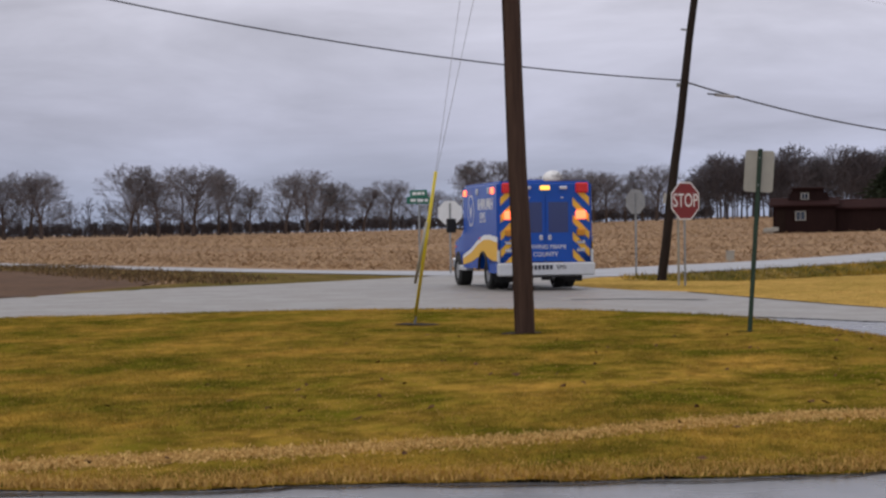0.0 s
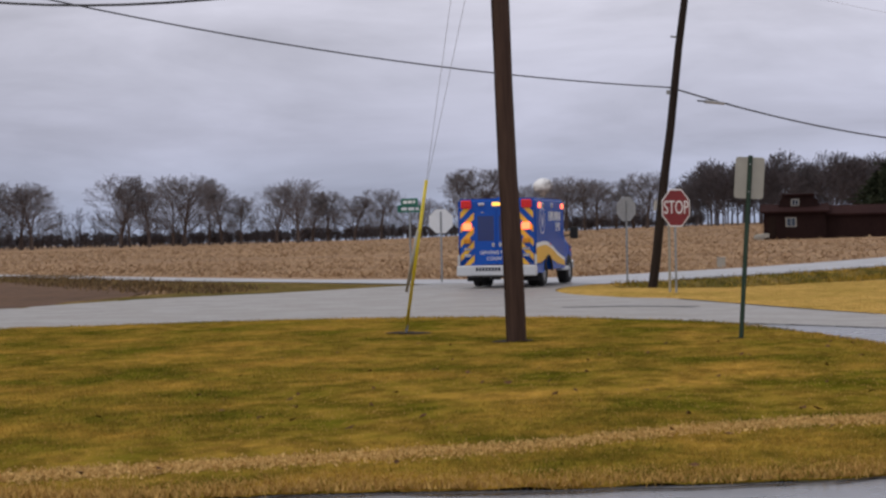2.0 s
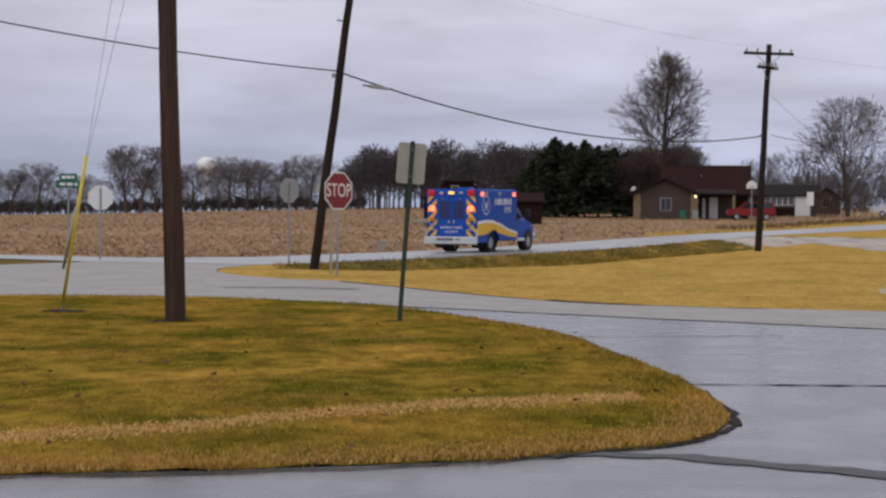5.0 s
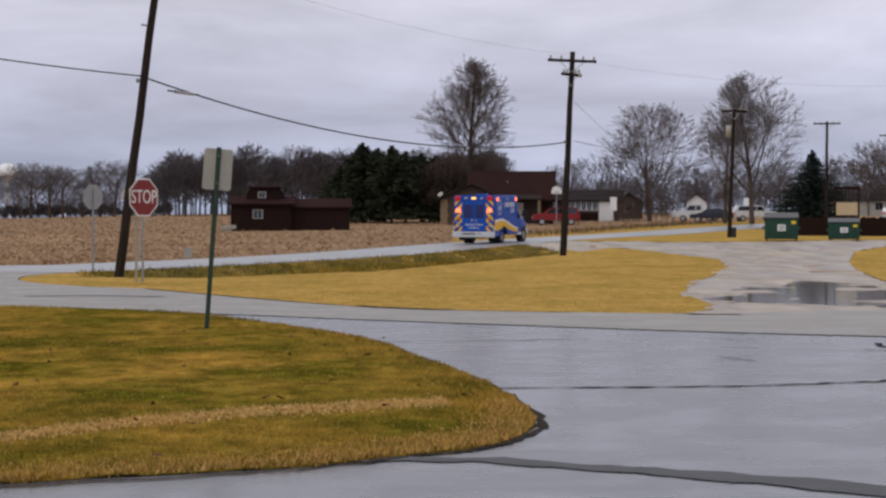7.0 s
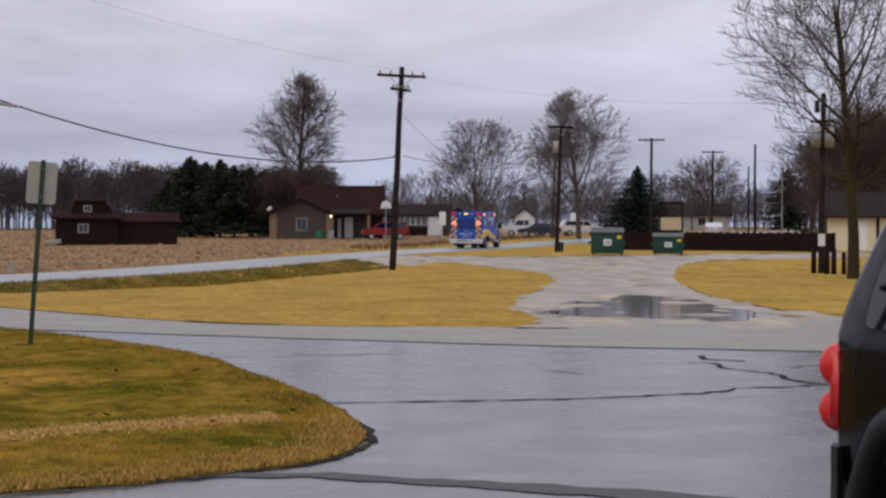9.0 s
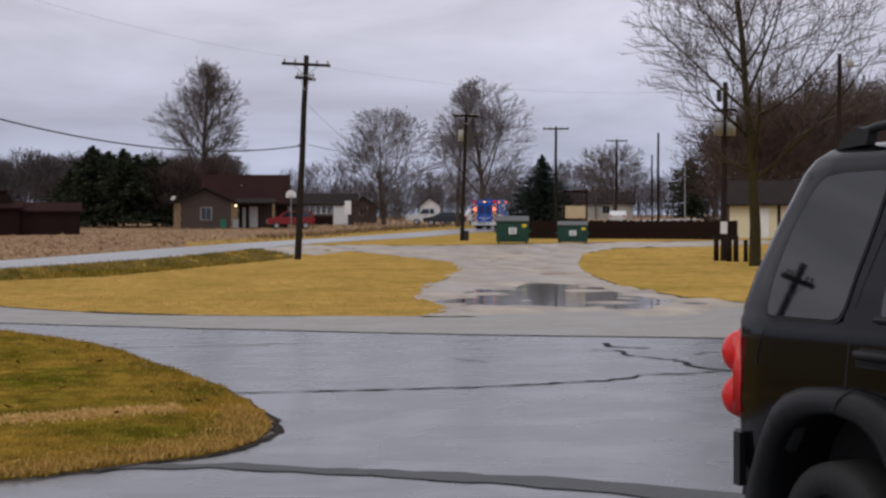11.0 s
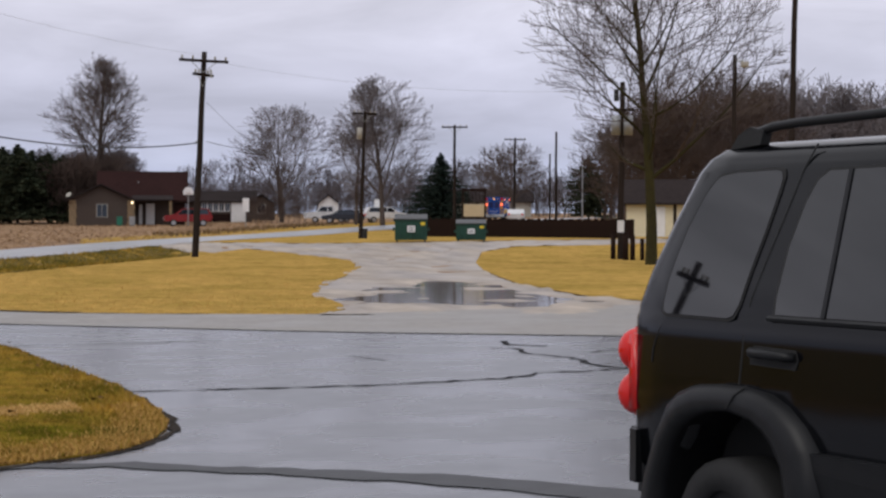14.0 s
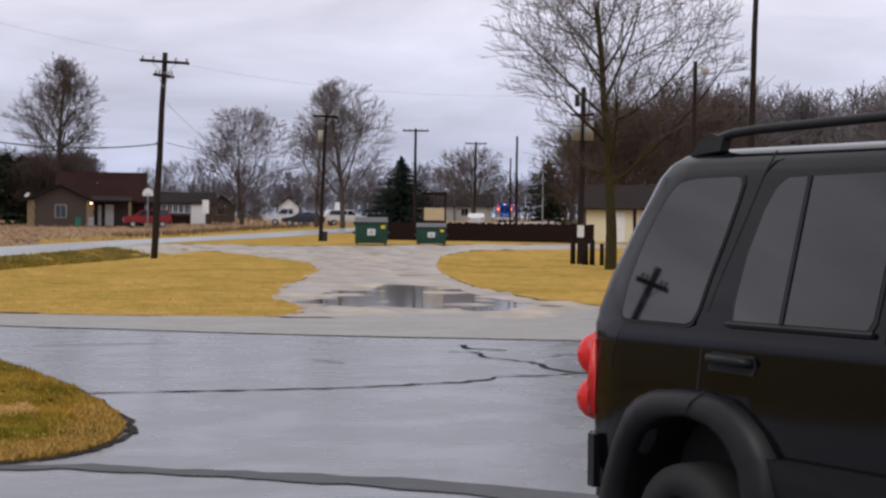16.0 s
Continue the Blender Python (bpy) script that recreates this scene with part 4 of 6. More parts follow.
# the large tree behind the brown house
bare_tree(facing(7.0, 192), "tall bare shade tree with dense twigs behind a house", 5, 16.8, 10.6, 0.36, 0.014, ("bark", "twig"), base=0.22, lead=0.93, counts=(26, 9, 6, 5), rise=(38, 66))
# vase-shaped trees along the far verge
bare_tree(facing(12.85, 195), "wide vase-shaped bare tree", 8, 12.2, 12.8, 0.30, 0.015, ("bark", "twig"), base=0.13, lead=0.50, counts=(9, 9, 6, 5), rise=(32, 60))
bare_tree(facing(16.1, 172), "tall bare tree with upswept branches, haze painted into their colour", 21, 13.8, 9.6, 0.28, 0.014, ("bark", "hazebark"), base=0.16, lead=0.85, counts=(17, 9, 6, 5), rise=(25, 45))
bare_tree(facing(15.25, 176), "bare tree with fine upswept branches", 33, 10.6, 6.8, 0.20, 0.014, ("bark", "hazebark"), base=0.16, lead=0.85, counts=(14, 8, 6, 5), rise=(25, 45))
bare_tree(facing(20.3, 205), "round-headed bare tree behind the fence", 14, 8.8, 11.0, 0.26, 0.018, base=0.18, lead=0.6, counts=(11, 8, 5, 4), rise=(35, 65))
MASTERS = [
    bare_tree(facing(-19.55, 330), "bare field-edge tree with a fan of branches", 41, 12.2, 10.6, 0.30, 0.021, ("twig", "hazebark"), group="field edge trees", base=0.14, lead=0.7, counts=(13, 8, 5, 3), rise=(30, 60)),
    bare_tree(facing(-18.4, 332), "bare field-edge tree with upright branches", 42, 12.2, 9.0, 0.28, 0.022, ("twig", "hazebark"), group="field edge trees", base=0.16, lead=0.8, counts=(14, 8, 5, 3), rise=(28, 55)),
    bare_tree(facing(-20.9, 335), "slender bare field-edge tree", 43, 11.8, 8.2, 0.26, 0.022, ("twig", "hazebark"), group="field edge trees", base=0.16, lead=0.85, counts=(14, 8, 5, 3), rise=(28, 58)),
]
rnd = random.Random(4)
for az, sc in ((-25.6, 1.0), (-25.1, 0.95), (-24.3, 1.0), (-23.95, 0.92), (-21.2, 1.1), (-20.3, 0.95), (-19.2, 1.05), (-18.0, 0.98), (-17.4, 0.8), (-16.25, 0.9), (-15.55, 1.0), (-15.1, 0.95), (-14.6, 0.85), (-13.75, 0.82), (-12.9, 0.78), (-11.6, 0.72), (-10.15, 1.05), (-9.7, 1.0), (-9.2, 0.85), (-8.6, 0.7), (-8.05, 0.85), (-7.2, 0.85), (-6.9, 0.85), (-6.3, 0.9), (-5.9, 0.8), (-5.3, 0.72), (-4.75, 0.9), (-4.3, 0.95)):
    k = rnd.randrange(3)
    x, y, z = at(az, 318 + rnd.uniform(-12, 14))
    t = copy_thing(MASTERS[k], pose(x, y, z - 0.1, 0, 0, rnd.uniform(0, 360)))
    w = sc * rnd.uniform(1.0, 1.45)
    t.scale = (w, w, sc * rnd.uniform(0.78, 1.0))


def far_woods(name, label, spots, material, seed, kids=(11, 6, 5), twig=0.05, base=0.12):
    """A stand of bare trees as one mass."""
    v, f = [], []
    forms = [tree_data(seed + k, 1.0, 0.72 + 0.06 * k, 0.020, twig / 14, base=base, lead=0.8, counts=kids, rise=(25, 55)) for k in range(5)]
    r = random.Random(seed)
    for az, d, h in spots:
        x, y, z = at(az, d)
        m = pose(x, y, z - 0.2, 0, 0, r.uniform(0, 360)) @ Matrix.Diagonal((h, h, h, 1))
        limbs, twigs = forms[r.randrange(5)]
        branch_mesh(limbs + twigs, 3, v, f, m)
    return tagged(raw(name, v, f, material), label, "trees", kind="stuff")


rnd = random.Random(9)
far_woods("far_woods", "dark leafless woods on the far side of a field", [(-3.4 + 11.5 * (k / 130) + rnd.uniform(-0.1, 0.1), 300 + rnd.uniform(0, 60), (10.6 if k > 12 else 6.5 + 0.35 * k) * rnd.uniform(0.85, 1.12)) for k in range(130)], "woods", 70)
far_woods("far_brush", "low grey brush along a far fence line", [(-27 + 24 * k / 330 + rnd.uniform(-0.15, 0.15), 345 + rnd.uniform(-5, 25), rnd.uniform(2.0, 4.2) if k % 4 else rnd.uniform(4.5, 8.5)) for k in range(330)], "woods", 80, (7, 4, 3), 0.05)
far_woods("far_brush", "dense low hedge along a far field edge", [(-27 + 24.5 * k / 420 + rnd.uniform(-0.1, 0.1), 338 + rnd.uniform(-4, 12), rnd.uniform(1.3, 3.0)) for k in range(420)], "woods", 140, (10, 6, 3), 0.22, 0.03)
far_woods("far_brush", "brown bare trees and brush beyond the houses", [(9.5 + 18.5 * k / 340 + rnd.uniform(-0.2, 0.2), 272 + rnd.uniform(-10, 60), rnd.uniform(3.9, 6.1) if k % 3 else rnd.uniform(6.1, 9.6)) for k in range(340)], "woods", 90, (8, 5, 4), 0.04)
far_woods("far_brush", "dense russet bare trees behind a cream building", [(23.2 + 5.6 * k / 26 + rnd.uniform(-0.2, 0.2), 138 + rnd.uniform(0, 30), rnd.uniform(7.0, 13.0)) for k in range(26)], "russet", 100, (11, 7, 5, 2), 0.022)
far_woods("far_brush", "bare skyline trees, greyed by haze put into their colour", [(26.5 + 8.5 * k / 48 + rnd.uniform(-0.2, 0.2), 165 + rnd.uniform(0, 40), rnd.uniform(11.0, 15.0)) for k in range(48)], "hazebark", 110, (12, 7, 5), 0.03)
far_woods("shrub", "bare russet shrubs beside the brown house", [(5.6 + 1.9 * k / 12, 186 + rnd.uniform(0, 6), rnd.uniform(5.5, 7.5)) for k in range(13)], "russet", 120, (12, 7, 6), 0.045)
far_woods("shrub", "low bare shrubs along the road verge", [(12.0 + 1.6 * k / 9, 185 + rnd.uniform(0, 8), rnd.uniform(1.8, 3.0)) for k in range(10)], "russet", 130, (12, 6, 6), 0.04)


def conifer(m, label, seed, height, width, bare, material, layers=26, fullness=1.0, taper=1.0):
    """A trunk with whorls of needle-covered boughs."""
    t = thing("conifer", m, label, "conifer", "conifers")
    r = random.Random(seed)
    part("trunk", rod((0, 0, -0.1), (0, 0, height * 0.95), 0.16, 0.03, 8), "bark", t, smooth=True)
    v, f = [], []
    for k in range(layers):
        q = k / (layers - 1)
        z = bare + (height - bare) * q
        reach = width / 2 * ((1 - q ** 2.4) ** 0.62 if taper > 2 else 1 - q ** (1.15 * taper)) * r.uniform(0.8, 1.1) + 0.12
        for j in range(int(9 + 7 * (1 - q))):
            a = r.uniform(0, math.tau)
            L = reach * r.uniform(0.72, 1.08)
            if taper > 2:
                L *= 0.82 + 0.95 * noise.noise((math.cos(a) * 1.3, math.sin(a) * 1.3, z * 0.45 + seed))
            for c in range(int((7 + L * 9) * fullness)):
                s = (c + r.random()) / (7 + L * 9) / fullness
                p = Vector((math.cos(a) * L * s, math.sin(a) * L * s, z - 0.28 * L * s + 0.16 * L * s * s + r.uniform(-0.12, 0.12)))
                w = Vector((r.uniform(-1, 1), r.uniform(-1, 1), r.uniform(-0.5, 0.7))) * r.uniform(0.10, 0.24) * (1.6 if taper > 2 else 1)
                h = Vector((r.uniform(-1, 1), r.uniform(-1, 1), r.uniform(-0.6, 0.6))) * (0.2 if taper > 2 else 0.13)
                b = len(v)
                v += [tuple(p - h), tuple(p + h), tuple(p + w)]
                f.append((b, b + 1, b + 2))
    raw("crown", v, f, material, t)
    return t


conifer(facing(17.97, 208), "dark blue-green spruce behind a fence", 3, 7.8, 13.0, 0.2, "bluenee", 40, 2.3)
pine = conifer(facing(3.6, 190), "dark green pine in a windbreak", 6, 8.4, 9.0, 1.0, "needle", 34, 1.2, 2.4)
pine_b = conifer(facing(4.55, 187), "dark green pine with an uneven crown in a windbreak", 19, 8.0, 8.4, 1.0, "needle", 32, 1.2, 2.4)
for az, d, s in ((4.1, 195, 0.95), (5.0, 192, 0.94), (5.5, 188, 0.9), (5.95, 195, 0.86), (3.25, 197, 0.82), (2.9, 194, 0.72)):
    x, y, z = at(az, d)
    t = copy_thing(pine if d > 193 else pine_b, pose(x, y, z, 0, 0, az * 90))
    t.scale = (s, s, s)
x, y, z = at(22.75, 215)
t = copy_thing(pine, pose(x, y, z, 0, 0, 30))
t.scale = (0.75, 0.75, 0.9)


def water_tower():
    w = thing("water_tower", facing(-7.62, 620), "white dome of a distant water tower", "water tower")
    bm = bmesh.new()
    bmesh.ops.create_uvsphere(bm, u_segments=24, v_segments=12, radius=3.6)
    bmesh.ops.scale(bm, vec=(1, 1, 0.85), verts=bm.verts[:])
    bmesh.ops.translate(bm, vec=(0, 0, 16.4), verts=bm.verts[:])
    part("tank", bm, "white", w, smooth=True)
    part("stem", rod((0, 0, -0.5), (0, 0, 13.5), 0.8, 0.9, 12), "white", w, smooth=True)


water_tower()


# ---- buildings ----
def gable(parent, u0, u1, v0, v1, eave, ridge, wall, roof, along="u", over=0.35, base=-0.6):
    """Walls with a gabled roof; the ridge runs along u or v."""
    bm = box(u0, u1, v0, v1, base, eave)
    mid = (v0 + v1) / 2 if along == "u" else (u0 + u1) / 2
    ends = ((u0, u1) if along == "u" else (v0, v1))
    for e in ends:
        s = 0.12 if e == ends[0] else -0.12
        tri = [(v0, eave), (v1, eave), (mid, ridge - 0.1)] if along == "u" else [(u0, eave), (u1, eave), (mid, ridge - 0.1)]
        slab(tri, s, bm, (lambda a, b, w, e=e: (e + w, a, b)) if along == "u" else (lambda a, b, w, e=e: (a, e + w, b)))
    part("wall", bm, wall, parent)
    lo, hi = (v0, v1) if along == "u" else (u0, u1)
    half = (hi - lo) / 2
    drop = (ridge - eave) / half * over
    for s in (-1, 1):
        a, b = mid, mid + s * (half + over)
        prof = [(a, ridge), (b, eave - drop), (b, eave - drop + 0.14), (a, ridge + 0.14)]
        e0, e1 = ends[0] - over, ends[1] + over
        bm = slab(prof, e1 - e0, place=(lambda p, q, w: (e0 + w, p, q)) if along == "u" else (lambda p, q, w: (p, e0 + w, q)))
        part("roof_slope", bm, roof, parent)


def house_window(parent, u, v, z, w, h, frame="signback", name="window"):
    a = part(name, box(u - w / 2 - 0.06, u + w / 2 + 0.06, v - 0.05, v, z - h / 2 - 0.06, z + h / 2 + 0.06), frame, parent)
    for s in (-1, 1):
        part("pane", box(u + s * w / 4 - w / 4 + 0.02, u + s * w / 4 + w / 4 - 0.02, v - 0.06, v - 0.048, z - h / 2, z + h / 2), "glass", a)
    return a


def brown_house():
    h = thing("house", facing(8.1, 176, -0.1), "low brown ranch house with stone corners and a shingled roof", "house")
    gable(h, -3.0, 5.1, 3.0, 12.0, 2.6, 5.3, "brownwall", "brownroof", "u", 0.5)
    gable(h, -6.0, 0.0, 0.0, 7.0, 2.45, 3.85, "brownwall", "greyroof", "v", 0.5)
    bm = slab([(0.0, 2.35), (4.0, 2.35), (4.0, 2.5), (0.0, 2.5)], 3.6, place=lambda u, v, w: (u, 0.2 + w, v + 0.14 * w))
    part("porch_roof", bm, "greyroof", h)
    for u in (-6.05, -0.45):
        for k in range(9):
            part("stone", box(u - 0.03 * (k % 2), u + 0.75 - 0.05 * (k % 3), -0.08, 0.25, -0.3 + 0.3 * k, -0.02 + 0.3 * k, 0.03), "stone", h)
    house_window(h, -2.9, 0.0, 1.35, 1.0, 1.2)
    part("door", box(1.35, 2.2, 2.8, 2.95, 0, 2.1, 0.02), "white", h)
    part("door", box(0.65, 1.0, 2.8, 2.95, 0, 2.0, 0.02), "white", h)
    part("porch_post", box(3.6, 3.85, 0.3, 0.55, -0.3, 2.4), "stone", h)
    part("porch_lamp", box(-0.1, 0.1, -0.15, -0.05, 2.05, 2.25, 0.03), "porch", h, "small glowing porch lamp")
    part("garage_door", box(4.1, 5.2, 2.9, 3.0, 0, 2.2), "shedwall", h)
    part("vent_pipe", rod((0.6, 5.5, 3.7), (0.6, 5.5, 4.35), 0.06, seg=6), "steel", h)
    part("satellite_dish", rod((-6.0, 0.2, 2.75), (-6.1, 0.05, 2.9), 0.05, 0.3, 10), "signback", h)
    for u, c in ((-1.2, "signgreen"), (0.0, "steel")):
        b = thing("waste_bin", facing(8.1 + u * 0.33, 174), "small wheeled bin beside the house wall", "bin", "bins by the house")
        part("body", box(-0.28, 0.28, -0.3, 0.3, 0, 0.85, 0.05), c, b)
        part("lid", box(-0.31, 0.31, -0.33, 0.33, 0.85, 0.92, 0.02), c, b)
    hoop = thing("basketball_hoop", facing(9.87, 170, -0.2), "white fan-shaped basketball backboard on a pole", "basketball hoop")
    part("pole", rod((0, 0, -0.1), (0, 0, 2.9), 0.05, seg=8), "steel", hoop)
    plate(hoop, [(0.5 * math.cos(radians(a)), 0.55 * math.sin(radians(a))) for a in range(-20, 201, 20)], 3.0, "white", "backboard", 0.03, -0.1)
    part("rim", tube([(0.22 * math.cos(a * 0.7), -0.35 + 0.22 * math.sin(a * 0.7), 2.95) for a in range(10)], 0.02), "stopred", hoop)


brown_house()


def grey_house():
    h = thing("house", facing(11.2, 196), "low house with a grey roof and a white window band", "house")
    gable(h, -4.5, 2.4, 0, 8, 2.3, 3.4, "brownwall", "greyroof", "u", 0.5)
    for k in range(5):
        house_window(h, -2.8 + k * 0.62, 0.0, 1.65, 0.5, 0.85, "white")
    part("panel", box(0.1, 1.7, -0.3, -0.1, 0, 2.2, 0.02), "white", h)
    part("skirting", box(-4.2, 0.0, -0.12, 0, -0.2, 0.9), "shedwall", h)
    h = thing("house", facing(12.2, 210), "small brown gabled outhouse behind trees", "house")
    gable(h, -1.6, 1.6, 0, 5, 1.9, 3.0, "brownwall", "greyroof", "v", 0.3)
    house_window(h, 0.0, 0.0, 1.4, 0.9, 1.0)
    h = thing("house", facing(14.35, 232), "far white house gable beyond parked cars", "house")
    gable(h, -1.3, 1.3, 0, 6, 2.0, 3.1, "white", "greyroof", "v", 0.3)
    h = thing("house", facing(19.6, 265), "far pale low house behind trees", "house")
    gable(h, -6, 6, 0, 7, 2.4, 4.0, "signback", "greyroof", "u", 0.4)
    house_window(h, -2.0, 0.0, 1.4, 1.1, 1.0)
    house_window(h, 2.0, 0.0, 1.4, 1.1, 1.0)


grey_house()


def field_shed():
    h = thing("shed", facing(0.75, 150, 0.1), "long dark brown wooden shed with a raised cupola roof", "shed")
    gable(h, -3.6, 1.5, 0, 4.5, 2.35, 2.9, "shedwall", "brownroof", "u", 0.3)
    gable(h, 1.5, 6.4, 0.6, 4.5, 2.1, 2.75, "shedwall", "brownroof", "u", 0.25)
    a = part("cupola", slab([(-2.4, 2.6), (1.0, 2.6), (0.9, 3.3), (0.4, 3.75), (-1.9, 3.75), (-2.3, 3.3)], 2.2, place=lambda u, v, w: (u, 1.2 + w, v)), "shedwall", h)
    part("cupola_roof", box(-2.1, 0.6, 1.0, 3.6, 3.72, 3.85, 0.03), "brownroof", a)
    house_window(a, -1.0, 1.2, 3.15, 0.55, 0.45)
    house_window(h, -1.35, 0.0, 1.5, 0.75, 0.65, "signback")
    part("door", box(-3.3, -2.6, -0.06, 0.0, 0, 2.0, 0.02), "fence", h)
    for k in range(14):
        part("batten", box(-3.55 + k * 0.38, -3.49 + k * 0.38, -0.03, 0.0, 0, 2.3), "shedwall", h)
    s = thing("debris_pile", facing(-0.75, 149), "small pale heap beside the shed", "debris")
    bm = bmesh.new()
    r = random.Random(5)
    for k in range(9):
        x0, z0 = r.uniform(-0.5, 0.5), r.uniform(0, 0.35)
        box(x0, x0 + r.uniform(0.2, 0.5), r.uniform(-0.3, 0), r.uniform(0.1, 0.4), z0 - 0.1, z0 + r.uniform(0.1, 0.3), 0.02, bm)
    part("heap", bm, "signback", s)


field_shed()


def cream_building():
    h = thing("outbuilding", facing(24.9, 122), "cream sided outbuilding with a brown roof", "outbuilding")
    gable(h, -2.0, 6.0, 0, 6, 2.45, 3.9, "cream", "greyroof", "u", 0.5)
    part("door", box(-0.3, 0.65, -0.05, 0.0, 0, 2.1, 0.02), "white", h)
    part("corner_board", box(1.2, 1.4, -0.06, 0.0, 0, 2.4), "fence", h)


cream_building()


def board_fence():
    f = thing("board_fence", pose(0, 0, 0), "dark weathered upright board fence", "fence")
    a, b = at(16.95, 120), at(24.2, 112)
    n = 150
    for k in range(n):
        t = k / n
        x, y = a[0] + (b[0] - a[0]) * t, a[1] + (b[1] - a[1]) * t
        if k == 0:
            me = part("board", box(-0.055, 0.055, -0.012, 0.012, -0.1, 1.22, 0.01), "fence", f)
            ob = me
        else:
            ob = new("board", me.data)
            ob.parent = f
        ob.matrix_basis = pose(x, y, terrain(x, y) + 0.03 * math.sin(k * 1.7), 0, 0, -20) @ Matrix.Diagonal((1.05, 1, 1 + 0.03 * math.sin(k * 5.1), 1))
    for z in (0.35, 0.95):
        part("rail", rod((a[0], a[1] + 0.03, a[2] + z), (b[0], b[1] + 0.03, b[2] + z), 0.04, seg=4), "fence", f)
    for k in range(16):
        t = k / 15
        x, y = a[0] + (b[0] - a[0]) * t, a[1] + (b[1] - a[1]) * t + 0.08
        part("post", box(x - 0.05, x + 0.05, y - 0.05, y + 0.05, terrain(x, y) - 0.1, terrain(x, y) + 1.25), "fence", f)


board_fence()


def dumpster(m, label):
    d = thing("dumpster", m, label, "dumpster", "dumpsters on the gravel")
    bm = slab([(-0.62, 0.12), (0.62, 0.12), (0.70, 1.18), (-0.78, 1.18)], 1.76, place=lambda u, v, w: (w - 0.88, u, v))
    bmesh.ops.bevel(bm, geom=bm.edges[:], offset=0.015, segments=1, affect="EDGES")
    b = part("body", bm, "bin", d)
    for u in (-0.6, 0.0, 0.6):
        part("rib", box(u - 0.03, u + 0.03, -0.77, -0.66, 0.2, 1.1, 0.01), "bin", b)
    part("rim", box(-0.92, 0.92, -0.82, 0.74, 1.14, 1.22, 0.02), "bin", d)
    part("lid", slab([(-0.86, 1.22), (0.74, 1.50), (0.74, 1.55), (-0.88, 1.27)], 1.80, place=lambda u, v, w: (w - 0.90, u, v)), "binlid", d, "grey plastic lid")
    for s in (-1, 1):
        part("lid_side", slab([(-0.8, 1.22), (0.74, 1.22), (0.74, 1.48)], 0.02, place=lambda u, v, w, s=s: (s * 0.87 + w, u, v)), "bin", d)
        part("fork_pocket", box(s * 0.9, s * 1.0, -0.5, 0.5, 0.62, 0.80, 0.01), "bin", d)
        for u in (-0.5, 0.5):
            part("caster", rod((s * 0.72, u, 0.0), (s * 0.80, u, 0.0), 0.08, seg=10), "black", d).location = (0, 0, 0.08)
    lab = part("label", box(-0.20, 0.22, -0.80, -0.775, 0.55, 0.90, 0.004), "white", d, "white printed label")
    bars = bmesh.new()
    for k in range(3):
        box(-0.13, 0.13, -0.806, -0.801, 0.62 + k * 0.08, 0.65 + k * 0.08, 0, bars)
    part("writing", bars, "cardark", lab)
    part("sticker", box(0.52, 0.76, -0.81, -0.785, 0.92, 1.10, 0.004), "yellow", d)
    return d


dumpster(facing(17.02, 96.8), "dark green steel dumpster with a sloping grey lid")
dumpster(facing(18.96, 98.0), "dark green steel dumpster with a flat grey lid").scale = (0.93, 0.93, 0.80)


def tan_sign():
    s = thing("notice_board", facing(19.05, 108), "tan panel in a dark steel frame behind a dumpster", "sign")
    for u in (-0.68, 0.68):
        part("post", box(u - 0.05, u + 0.05, -0.05, 0.05, -0.1, 3.1), "fence", s)
    part("frame", box(-0.7, 0.7, -0.04, 0.04, 2.9, 3.05), "fence", s)
    for k in range(6):
        part("bar", box(-0.55 + k * 0.22, -0.52 + k * 0.22, -0.02, 0.02, 2.1, 2.9), "fence", s)
    part("panel", box(-0.62, 0.62, -0.06, -0.02, 1.35, 2.1, 0.02), "tan", s)
    part("lower_panel", box(-0.62, 0.62, -0.05, -0.02, 0.6, 1.3, 0.02), "fence", s)


tan_sign()


def bollards():
    for k, (dx, dy, h, r) in enumerate(((0.25, -0.5, 1.15, 0.12), (0.5, -0.7, 1.05, 0.11), (0.85, -1.0, 0.9, 0.09), (0.1, 0.5, 1.1, 0.11))):
        b = thing("wooden_post", stand(29.5 + dx * 0.85, 67.4 + dy), "short dark wooden post beside a utility pole", "post", "posts by the pole")
        part("timber", rod((0, 0, -0.1), (0, 0, h), r, r * 0.95, 10), "fence", b, smooth=True)
        part("cap", rod((0, 0, h), (0, 0, h + 0.03), r * 1.05, r * 0.8, 10), "fence", b)


bollards()


